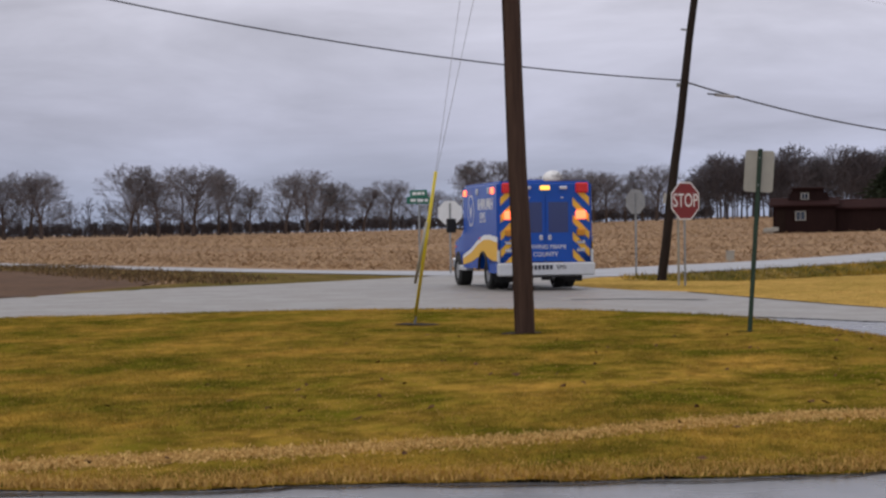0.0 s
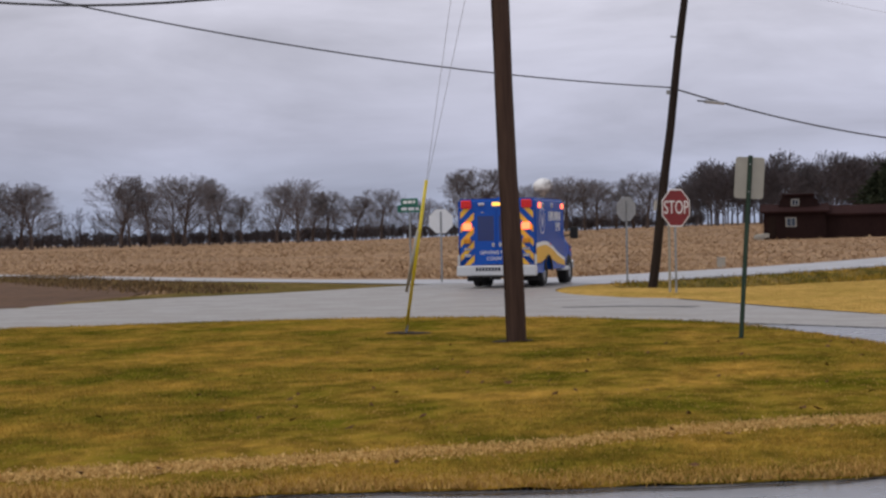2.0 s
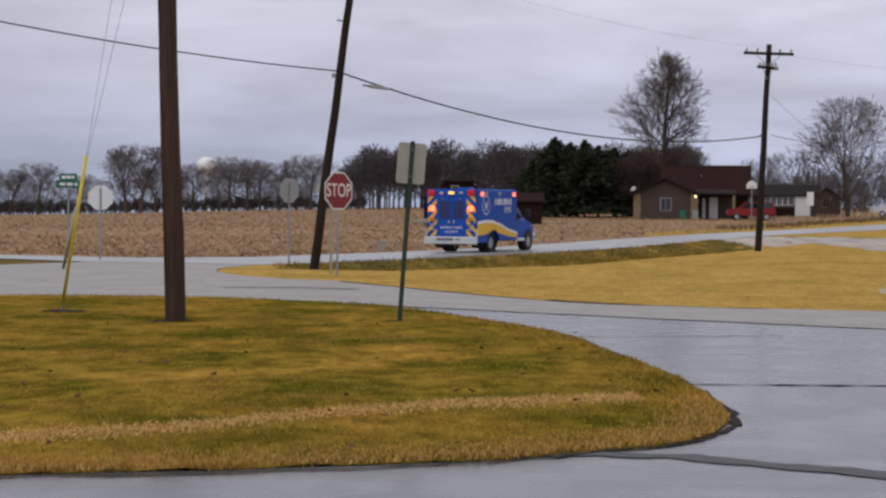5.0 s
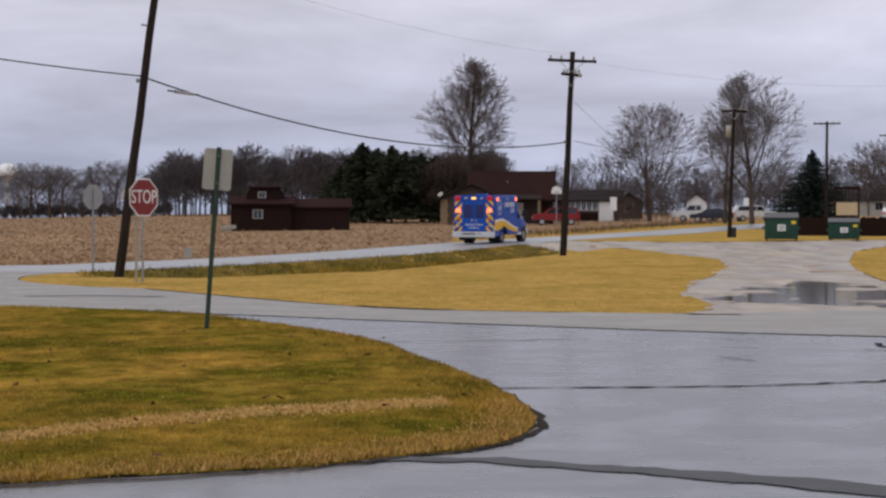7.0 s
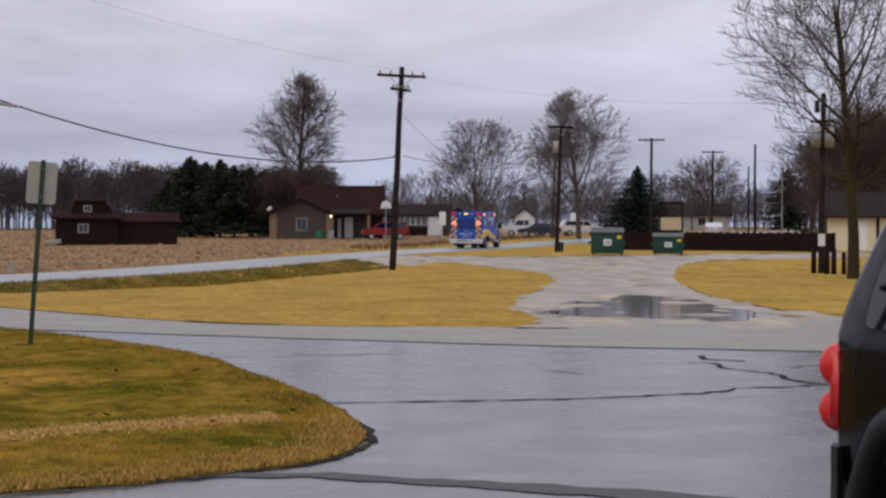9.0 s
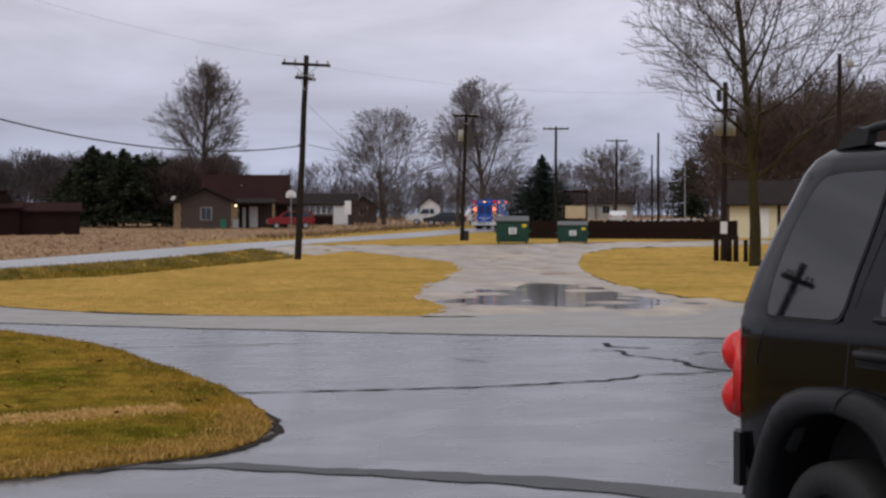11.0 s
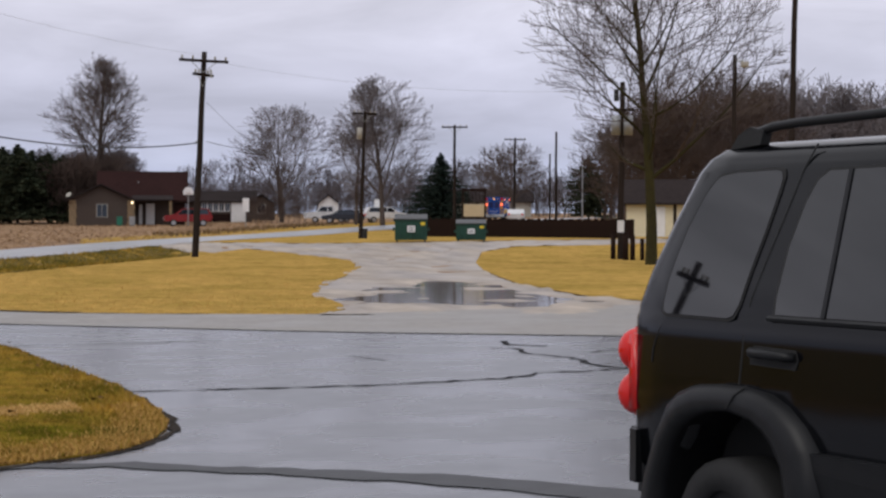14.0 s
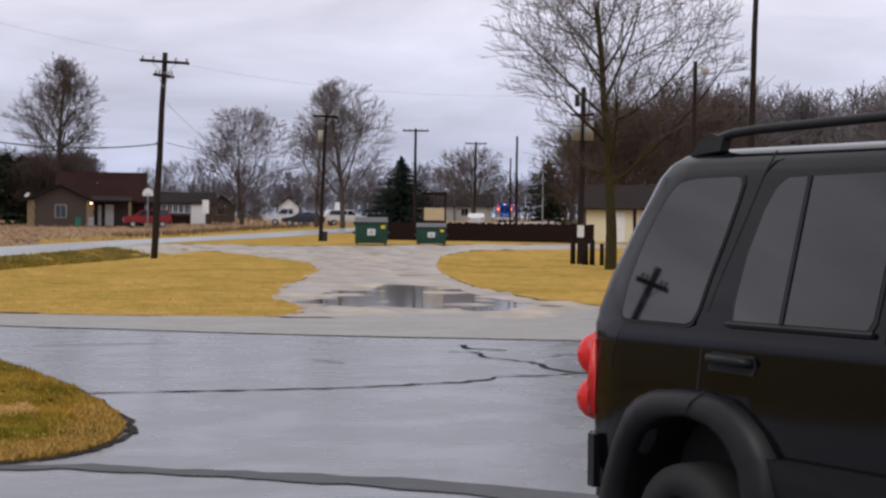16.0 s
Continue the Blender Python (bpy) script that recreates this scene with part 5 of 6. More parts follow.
# ---- vehicles ----
def wheel(parent, m, r, width, rim="hub", name="wheel", dual=False):
    """Tyre and rim turning about y."""
    w = new(name)
    w.parent, w.matrix_basis = parent, m
    prof = [(r * 0.62, -0.5), (r * 0.9, -0.5), (r * 0.985, -0.40), (r, -0.25), (r, 0.25), (r * 0.985, 0.40), (r * 0.9, 0.5), (r * 0.62, 0.5)]
    bm = bmesh.new()
    rings = []
    for k in range(28):
        a = k * math.tau / 28
        rings.append([bm.verts.new((q * math.cos(a), y * width, q * math.sin(a))) for q, y in prof])
    for k in range(28):
        n = rings[(k + 1) % 28]
        for j in range(len(prof)):
            i = (j + 1) % len(prof)
            bm.faces.new((rings[k][j], rings[k][i], n[i], n[j]))
    part("tyre", bm, "black", w, smooth=True)
    bm = rod((0, -width * 0.36, 0), (0, width * 0.36, 0), r * 0.63, seg=24)
    for k in range(8):
        a = k * math.tau / 8
        for s in (-1, 1):
            rod((r * 0.42 * math.cos(a), s * width * 0.36, r * 0.42 * math.sin(a)), (r * 0.42 * math.cos(a), s * width * 0.42, r * 0.42 * math.sin(a)), r * 0.09, seg=6, bm=bm)
    rod((0, -width * 0.46, 0), (0, width * 0.46, 0), r * 0.16, seg=12, bm=bm)
    part("rim", bm, rim, w)
    return w


def ambulance():
    a = thing("ambulance", pose(0, 0, 0), "blue ambulance with gold chevrons and white bumper driving away", "ambulance")
    W = 1.20
    body = part("box_body", box(0.10, 3.95, -W, W, 0.80, 2.66, 0.07, seg=3), "blue", a, smooth=False)
    for s in (-1, 1):
        # skirt, cut round the rear wheel
        arch = [(1.62 + 0.50 * math.cos(radians(q)), 0.42 + 0.50 * math.sin(radians(q))) for q in range(180, -1, -15)]
        prof = [(0.10, 0.82), (0.10, 0.42), (1.12, 0.42)] + arch[1:-1] + [(2.12, 0.50), (3.95, 0.50), (3.95, 0.82)]
        bm = bmesh.new()
        pts = prof[:3] + arch[1:-1] + prof[-3:]
        n = len(pts)
        out = [bm.verts.new((x, s * W, z)) for x, z in pts]
        inn = [bm.verts.new((x, s * (W - 0.25), z)) for x, z in pts]
        top_o = [bm.verts.new((x, s * W, 0.95)) for x, z in pts]
        for k in range(n - 1):
            bm.faces.new((out[k], out[k + 1], inn[k + 1], inn[k]))
            if abs(pts[k][0] - pts[k + 1][0]) > 1e-4:
                bm.faces.new((out[k], top_o[k], top_o[k + 1], out[k + 1]))
        bmesh.ops.recalc_face_normals(bm, faces=bm.faces[:])
        part("skirt", bm, "blue", body)
        side = lambda u, v, w, s=s: (u, s * (W + 0.003 + w), v)
        # swept gold band with a white edge above it
        top = [(0.10, 1.17), (0.9, 1.24), (1.5, 1.24), (2.2, 1.12), (3.0, 0.90), (3.95, 0.74)]
        low = [(3.95, 0.58), (3.0, 0.66), (2.3, 0.78), (2.12, 0.80), (1.62, 0.94), (1.12, 0.80), (0.6, 0.72), (0.10, 0.72)]
        part("gold_band", slab(top + low, 0.004, place=side), "gold", body, "gold reflective swoosh")
        part("white_band", slab([(x, z + 0.13 - 0.012 * x) for x, z in top] + top[::-1], 0.005, place=side), "white", body)
        # emblem ring and lettering
        cx, cz = 0.92, 1.98
        ring_o = [(cx + 0.34 * math.cos(k * math.tau / 24), cz + 0.40 * math.sin(k * math.tau / 24)) for k in range(24)]
        if s > 0:
            ring_o = [(2.95 + (x - cx), z) for x, z in ring_o]
            cx = 2.95
        em = part("emblem", slab(ring_o, 0.004, place=side), "white", body, "pale oval emblem")
        part("emblem_field", slab([(cx + (x - cx) * 0.9, cz + (z - cz) * 0.9) for x, z in ring_o], 0.006, place=side), "blue", em)
        part("emblem_mark", slab([(cx - 0.16, cz + 0.2), (cx, cz - 0.25), (cx + 0.16, cz + 0.2), (cx, cz - 0.02)], 0.009, place=side), "white", em)
        wx = 2.55 if s < 0 else 1.35
        bars = bmesh.new()
        for k in range(8):
            u = wx - 0.80 + k * 0.205
            slab([(u, 1.98), (u + 0.065, 1.98), (u + 0.065, 2.26), (u, 2.26)], 0.004, bars, side)
            slab([(u + 0.055, 2.00 if k % 2 else 2.10), (u + 0.14, 2.00 if k % 2 else 2.10), (u + 0.14, 2.05 if k % 2 else 2.15), (u + 0.055, 2.05 if k % 2 else 2.15)], 0.004, bars, side)
            if k % 3:
                slab([(u + 0.10, 2.05), (u + 0.16, 2.05), (u + 0.16, 2.26), (u + 0.10, 2.26)], 0.004, bars, side)
        part("name_band", bars, "white", body, "white block lettering")
        letters("EMS", 0.36, "white", body, pose(wx + (0.45 if s < 0 else 0.3), s * (W + 0.005), 1.78, 90, 0, 0 if s < 0 else 180))
        for k, (u, c) in enumerate(((0.55, "litred"), (0.95, "chrome"), (2.2, "chrome"), (3.62, "litred"))):
            part("side_lamp", box(u - 0.11, u + 0.11, s * W - 0.03, s * W + 0.035, 2.36, 2.52, 0.02), c, body)
        part("marker_lamp", box(1.9, 2.0, s * W - 0.02, s * W + 0.02, 1.22, 1.30, 0.01), "redlens", body)
        part("fender_ring", tube([(1.62 + 0.50 * math.cos(radians(q)), s * (W + 0.01), 0.42 + 0.50 * math.sin(radians(q))) for q in range(5, 180, 12)], 0.035), "black", body)
    part("rear_panel", box(0.10, 1.05, -W, W, 0.62, 0.84, 0.03, seg=2), "blue", body)
    # rear face
    rear = lambda u, v, w: (0.098 - w, u, v)
    for s in (-1, 1):
        d = part("rear_door", slab([(s * 0.02, 0.70), (s * 0.66, 0.70), (s * 0.66, 2.32), (s * 0.02, 2.32)], 0.02, place=rear), "blue", body)
        part("window_pane", slab([(s * 0.08, 1.40), (s * 0.58, 1.40), (s * 0.58, 2.14), (s * 0.08, 2.14)], 0.025, place=rear), "navy", d)
        part("door_handle", box(0.055, 0.08, s * 0.11 - 0.045, s * 0.11 + 0.045, 1.22, 1.34, 0.01), "chrome", d)
        part("grab_hook", box(0.05, 0.08, s * 0.42 - 0.04, s * 0.42 + 0.04, 2.235, 2.26), "chrome", d)
        # slanting gold stripes on the panels beside the doors
        u0, u1 = 0.70, 1.12
        for k in range(6):
            z = 0.80 + k * 0.42
            lo, hi = 0.68, 2.36
            poly = [(u0, z), (u0, z + 0.19), (u1, z + 0.19 - 0.42), (u1, z - 0.42)]
            clip = []
            for axis_lo in (True, False):
                src, clip = (poly if axis_lo else clip), []
                for i in range(len(src)):
                    p, q = src[i], src[(i + 1) % len(src)]
                    lim = lo if axis_lo else hi
                    ip = p[1] >= lim if axis_lo else p[1] <= lim
                    iq = q[1] >= lim if axis_lo else q[1] <= lim
                    if ip:
                        clip.append(p)
                    if ip != iq:
                        t = (lim - p[1]) / (q[1] - p[1])
                        clip.append((p[0] + (q[0] - p[0]) * t, lim))
            if len(clip) > 2:
                part("chevron", slab([(s * u, v) for u, v in clip], 0.004, place=rear), "gold", body)
        for z, c, r in ((2.49, "redlens", 0.125), (1.83, "litred", 0.105), (1.40, "amberlens", 0.085)):
            y = s * (0.93 if z > 2.4 else 0.90)
            part("rear_lamp", box(0.02, 0.11, y - r * 1.25, y + r * 1.25, z - r, z + r, 0.03), c, body)
        part("reverse_lamp", box(0.05, 0.11, s * 0.90 - 0.11, s * 0.90 + 0.11, 1.12, 1.20, 0.02), "chrome", body)
        part("lower_lamp", box(0.05, 0.11, s * 0.90 - 0.11, s * 0.90 + 0.11, 0.93, 1.01, 0.02), "chrome", body)
        part("work_lamp", box(0.03, 0.11, s * 0.46 - 0.10, s * 0.46 + 0.10, 2.45, 2.53, 0.02), "chrome", body)
        part("corner_trim", box(0.06, 0.13, s * (W - 0.02) - 0.03, s * (W - 0.02) + 0.03, 0.68, 0.98, 0.01), "silver", body)
    part("amber_lamp", box(0.03, 0.11, -0.12, 0.12, 2.44, 2.54, 0.02), "litamber", body)
    letters("SERVING MIAMI", 0.15, "white", body, pose(0.072, 0, 1.045, 90, 0, -90))
    letters("COUNTY", 0.15, "white", body, pose(0.072, 0, 0.865, 90, 0, -90))
    bump = part("rear_bumper", box(-0.06, 0.12, -W - 0.02, W + 0.02, 0.35, 0.665, 0.03), "silver", a, "pale diamond plate rear bumper")
    bars = bmesh.new()
    for k in range(8):
        u = 0.62 - k * 0.098
        slab([(u, 0.50), (u - 0.07, 0.50), (u - 0.07, 0.61), (u, 0.61)], 0.004, bars, lambda p, q, w: (-0.062 - w, p, q))
    part("name_band", bars, "cardark", bump)
    letters("EMS", 0.14, "cardark", bump, pose(-0.065, -0.36, 0.555, 90, 0, -90))
    part("step", box(-0.10, 0.10, -0.75, 0.75, 0.31, 0.36, 0.02), "black", bump)
    part("hitch", box(-0.05, 0.10, -0.12, 0.12, 0.24, 0.33, 0.02), "black", bump)
    part("chassis", box(0.1, 5.9, -0.45, 0.45, 0.42, 0.72), "black", a)
    part("mud_flap", box(0.75, 0.78, -1.12, -0.62, 0.18, 0.62), "black", a)
    part("mud_flap", box(0.75, 0.78, 0.62, 1.12, 0.18, 0.62), "black", a)
    # van cab
    rings = []
    bm = bmesh.new()
    for x, top, half in ((3.9, 2.12, 0.98), (4.25, 2.14, 0.98), (4.55, 2.05, 0.96), (5.15, 1.42, 0.99), (5.45, 1.30, 0.98), (6.05, 1.18, 0.95), (6.25, 1.02, 0.90)):
        belt = min(top - 0.02, 1.32)
        rings.append([bm.verts.new(p) for p in ((x, -half, 0.55), (x, -half - 0.02, 0.9), (x, -half, belt), (x, -half + 0.14 * (top - belt), top - 0.05), (x, -half + 0.25, top), (x, half - 0.25, top), (x, half - 0.14 * (top - belt), top - 0.05), (x, half, belt), (x, half + 0.02, 0.9), (x, half, 0.55))])
    for p, q in zip(rings, rings[1:]):
        for k in range(9):
            bm.faces.new((p[k], p[k + 1], q[k + 1], q[k]))
    bm.faces.new(rings[0])
    bm.faces.new(rings[-1][::-1])
    cab = part("cab", bm, "blue", a)
    bmesh_pts = [(3.98, 1.36), (4.85, 1.36), (4.52, 1.98), (3.98, 2.0)]
    for s in (-1, 1):
        part("cab_window", slab(bmesh_pts, 0.01, place=lambda u, v, w, s=s: (u, s * (0.985 - 0.13 * (v - 1.32) + w), v)), "glass", cab)
        m = part("mirror", box(4.62, 4.74, s * 1.36 - 0.13, s * 1.36 + 0.13, 1.42, 1.80, 0.03), "black", cab)
        part("mirror_arm", rod((4.68, s * 0.98, 1.5), (4.68, s * 1.3, 1.55), 0.025, seg=6), "black", m)
        part("step_plate", box(3.98, 4.9, s * 1.02 - 0.1, s * 1.02 + 0.1, 0.42, 0.55, 0.02), "silver", cab)
        part("wheel_arch", rod((5.48, s * 0.70, 0.44), (5.48, s * 1.005, 0.44), 0.47, seg=24), "black", cab)
        part("fender_lamp", box(5.85, 5.95, s * 0.96 - 0.02, s * 0.96 + 0.02, 1.0, 1.08, 0.01), "redlens", cab)
    part("windscreen", slab([(-0.85, 0), (0.85, 0), (0.75, 0.82), (-0.75, 0.82)], 0.015, place=lambda u, v, w: (5.08 - v * 0.66 + w, u, 1.47 + v * 0.69)), "glass", cab)
    part("front_bumper", box(6.15, 6.42, -0.98, 0.98, 0.45, 0.72, 0.05), "chrome", a)
    part("grille", box(6.22, 6.30, -0.6, 0.6, 0.72, 0.98, 0.02), "chrome", a)
    part("roof_vent", box(1.2, 1.7, -0.3, 0.3, 2.64, 2.72, 0.03), "blue", a)
    wheels = []
    for x, y, w in ((1.62, -0.98, 0.24), (1.62, -0.72, 0.24), (1.62, 0.98, 0.24), (1.62, 0.72, 0.24), (5.48, -0.92, 0.24), (5.48, 0.92, 0.24)):
        wheels.append(wheel(a, pose(x, y, 0.40), 0.40, w))
    return a, wheels


AMBULANCE, AMB_WHEELS = ambulance()


def black_suv():
    h = -79.165
    j = thing("parked_suv", pose(3.7056, 6.909, 0.03, 0, 0, h), "black four-door sport utility vehicle with dark glass and grey plastic cladding", "car")

    def side_y(z):
        if z >= 1.14:
            return 0.86 - (z - 1.14) * 0.27
        return float(np.interp(z, [0.42, 0.55, 0.80, 1.05, 1.14], [0.80, 0.855, 0.872, 0.866, 0.86]))

    def rear_x(z):
        return float(np.interp(z, [0.4, 1.1, 1.17, 1.31, 1.53, 1.70, 1.76, 1.83], [0.28, 0.285, 0.29, 0.325, 0.42, 0.505, 0.56, 0.70]))

    def front_x(z):
        return float(np.interp(z, [0.4, 1.14, 1.76, 1.84], [3.5, 3.5, 2.85, 2.7]))

    zs = [0.42, 0.55, 0.68, 0.80, 0.92, 1.05, 1.115, 1.14, 1.165, 1.30, 1.50, 1.69, 1.74, 1.775, 1.80, 1.825]
    hw = [side_y(z) for z in zs[:12]] + [0.690, 0.655, 0.58, 0.0]
    hw[6] += 0.004
    hw[7] -= 0.004
    bm = bmesh.new()
    rings = []

    def arch_floor(x, c):
        q = 0.43 ** 2 - (x - c) ** 2
        return 0.40 + math.sqrt(q) if q > 0 else 0.0

    def ring(xf, shrink=1.0, top=9.0, dx=0.0):
        row = []
        for s in (-1, 1):
            seq = list(zip(zs, hw)) if s < 0 else list(zip(zs, hw))[::-1][1:]
            for z, y in seq:
                zz = min(z, top)
                x = xf(z) + dx
                fl = max(arch_floor(x, 0.91), arch_floor(x, 3.52))
                row.append(bm.verts.new((x, s * y * shrink, max(zz, min(fl, 0.84)))))
        rings.append(row)

    ring(rear_x, 0.90, dx=-0.035)
    ring(rear_x, 0.975, dx=-0.012)
    ring(rear_x, 1.0, dx=0.03)
    for t in (0.06, 0.12, 0.18, 0.24, 0.30, 0.36, 0.42, 0.5, 0.6, 0.72, 0.84, 0.92, 1.0):
        ring(lambda z, t=t: rear_x(z) * (1 - t) + front_x(z) * t + 0.03 * (1 - t))
    for x, top, shr in ((3.62, 1.12, 0.985), (3.95, 1.10, 0.97), (4.3, 1.05, 0.94), (4.5, 0.95, 0.88)):
        ring(lambda z, x=x: x, shr, top)
    for p, q in zip(rings, rings[1:]):
        for k in range(len(p) - 1):
            bm.faces.new((p[k], p[k + 1], q[k + 1], q[k]))
    bm.faces.new(rings[0])
    bm.faces.new(rings[-1][::-1])
    bmesh.ops.remove_doubles(bm, verts=bm.verts[:], dist=0.0005)
    bmesh.ops.recalc_face_normals(bm, faces=bm.faces[:])
    body = part("body", bm, "jeep", j, smooth=True)
    part("underbody", box(0.45, 4.3, -0.62, 0.62, 0.35, 0.85), "black", j)
    for s in (-1, 1):
        for x in (0.91, 3.52):
            part("wheel_well", rod((x, s * 0.40, 0.42), (x, s * 0.63, 0.42), 0.44, seg=20), "black", j)

    def on_side(s, out=0.0):
        return lambda u, v, w: (u, s * (side_y(v) + out + w), v)

    quarter = [(0.472, 1.185), (0.473, 1.272), (0.495, 1.37), (0.522, 1.463), (0.56, 1.545), (0.598, 1.613), (0.635, 1.655), (0.665, 1.672), (0.751, 1.683), (0.985, 1.687), (1.015, 1.68), (1.027, 1.655), (1.02, 1.60), (0.993, 1.464), (0.955, 1.314), (0.932, 1.193), (0.911, 1.153), (0.878, 1.141), (0.507, 1.144), (0.48, 1.155)]
    rear_win = [(1.145, 1.165), (1.135, 1.23), (1.145, 1.405), (1.185, 1.567), (1.225, 1.645), (1.275, 1.678), (1.79, 1.686), (1.83, 1.675), (1.84, 1.63), (1.84, 1.20), (1.82, 1.165)]
    front_win = [(1.96, 1.165), (1.96, 1.64), (1.99, 1.68), (2.72, 1.675), (2.80, 1.62), (3.14, 1.22), (3.12, 1.165)]

    def bigger(poly, e):
        cx, cz = sum(p[0] for p in poly) / len(poly), sum(p[1] for p in poly) / len(poly)
        return [(cx + (x - cx) * (1 + e / 0.3), cz + (z - cz) * (1 + e / 0.27)) for x, z in poly]

    def line(pts, s, r=0.004, out=0.0):
        return tube([(x, s * (side_y(z) + out), z) for x, z in pts], r, 5)

    for s in (-1, 1):
        for nm, poly in (("quarter_window", quarter), ("rear_window", rear_win), ("front_window", front_win)):
            seal = part(nm, slab(bigger(poly, 0.012), 0.004, place=on_side(s, 0.001)), "black", body)
            part("glass", slab(poly, 0.004, place=on_side(s, 0.004)), "glass", seal, "dark tinted reflecting glass")
        part("window_bar", slab([(1.392, 1.165), (1.412, 1.165), (1.398, 1.684), (1.378, 1.684)], 0.004, place=on_side(s, 0.009)), "plastic", body)
        part("belt_moulding", line([(1.11, 1.150), (1.5, 1.150), (1.85, 1.150)], s, 0.011, 0.006), "plastic", body)
        part("belt_moulding", line([(1.94, 1.150), (2.5, 1.150), (3.14, 1.150)], s, 0.011, 0.006), "plastic", body)
        part("door_gap", line([(1.172, 1.778), (1.126, 1.686), (1.084, 1.538), (1.028, 1.36), (0.988, 1.21), (0.975, 1.076), (0.967, 0.986), (0.955, 0.89)], s), "black", body)
        part("door_gap", line([(1.90, 1.75), (1.895, 1.40), (1.90, 1.14), (1.90, 0.60)], s), "black", body)
        part("door_gap", line([(3.2, 1.14), (3.22, 0.9), (3.1, 0.55)], s), "black", body)
        part("body_crease", line([(0.48, 1.115), (0.445, 1.06), (0.418, 1.0), (0.412, 0.95)], s, 0.003, 0.001), "black", body)
        hd = part("door_handle", tube([(1.03, s * (side_y(1.02) + 0.008), 1.028), (1.06, s * (side_y(1.02) + 0.036), 1.028), (1.24, s * (side_y(1.02) + 0.036), 1.022), (1.27, s * (side_y(1.02) + 0.008), 1.02)], 0.017, 8), "plastic", body, smooth=True)
        part("handle_cup", slab([(1.02, 0.98), (1.27, 0.975), (1.285, 1.01), (1.27, 1.045), (1.04, 1.05), (1.015, 1.02)], 0.003, place=on_side(s, 0.001)), "black", hd)
        part("door_handle", tube([(1.98, s * 0.876, 1.05), (2.0, s * 0.904, 1.05), (2.17, s * 0.904, 1.05), (2.2, s * 0.876, 1.05)], 0.017, 8), "plastic", body, smooth=True)
        # wheel arch flares
        for c, flip in ((0.91, 1), (3.52, -1)):
            out = [(-0.53, 0.40), (-0.495, 0.52), (-0.42, 0.69), (-0.355, 0.80), (-0.28, 0.857), (-0.19, 0.887), (-0.05, 0.899), (0.105, 0.900), (0.244, 0.884), (0.335, 0.848), (0.422, 0.785), (0.485, 0.707), (0.515, 0.56), (0.52, 0.42)]
            inn = [(-0.40, 0.40), (-0.384, 0.51), (-0.328, 0.648), (-0.275, 0.71), (-0.215, 0.754), (-0.14, 0.78), (-0.06, 0.798), (0.05, 0.806), (0.177, 0.783), (0.24, 0.75), (0.285, 0.714), (0.34, 0.64), (0.366, 0.53), (0.37, 0.42)]
            bm = bmesh.new()
            rows = []
            for (a, b), (e, f) in zip(out, inn):
                pr = []
                for q, o in ((0.0, -0.01), (0.06, 0.035), (0.30, 0.062), (0.75, 0.070), (0.97, 0.060), (1.0, 0.0), (1.0, -0.24)):
                    u, z = a + (e - a) * q, b + (f - b) * q
                    pr.append(bm.verts.new((c + flip * u, s * (0.868 + o), z)))
                rows.append(pr)
            for p, q in zip(rows, rows[1:]):
                for k in range(6):
                    bm.faces.new((p[k], p[k + 1], q[k + 1], q[k]))
            bmesh.ops.recalc_face_normals(bm, faces=bm.faces[:])
            fl = part("wheel_flare", bm, "plastic", j, "grey textured plastic wheel arch flare", smooth=True)
            if c < 1:
                part("flare_joint", tube([(1.03, s * 0.895, 0.905), (1.005, s * 0.934, 0.87), (0.97, s * 0.941, 0.82)], 0.003, 5), "black", fl)
        part("sill_cladding", slab([(1.40, 0.52), (3.05, 0.52), (3.03, 0.70), (1.375, 0.70), (1.37, 0.64)], 0.05, place=on_side(s, -0.01)), "plastic", j)
        # tail lamp: red housing with two domes
        tl = part("tail_lamp", box(0.235, 0.335, s * 0.80 - 0.075, s * 0.80 + 0.072, 0.725, 1.08, 0.03, seg=3), "redlens", j, "red twin-dome tail lamp", smooth=True)
        for z in (0.985, 0.81):
            bm = bmesh.new()
            bmesh.ops.create_uvsphere(bm, u_segments=20, v_segments=12, radius=0.086)
            bmesh.ops.scale(bm, vec=(0.85, 1.0, 1.02), verts=bm.verts[:])
            bmesh.ops.translate(bm, vec=(0.222, s * 0.80, z), verts=bm.verts[:])
            part("lamp_dome", bm, "redlens", tl, smooth=True)
        # roof rail
        y = s * 0.63
        rl = part("roof_rail", tube([(0.70, y, 1.80), (0.76, y, 1.838), (0.86, y, 1.856), (1.0, y, 1.864), (1.7, y, 1.880), (2.5, y, 1.872), (2.65, y, 1.852), (2.74, y, 1.80)], 0.019, 8), "plastic", j, smooth=True)
        part("rail_foot", slab([(0.62, 1.775), (0.80, 1.79), (0.82, 1.84), (0.74, 1.86), (0.67, 1.83)], 0.045, place=lambda u, v, w, y=y: (u, y - 0.022 + w, v)), "black", rl)
        part("rail_foot", slab([(2.6, 1.79), (2.78, 1.775), (2.70, 1.85), (2.6, 1.85)], 0.045, place=lambda u, v, w, y=y: (u, y - 0.022 + w, v)), "black", rl)
        part("mirror", box(3.0, 3.12, s * 0.98 - 0.11, s * 0.98 + 0.09, 1.17, 1.33, 0.03), "plastic", j)
        part("head_lamp", rod((4.46, s * 0.6, 0.85), (4.54, s * 0.6, 0.85), 0.10, seg=16), "chrome", j)
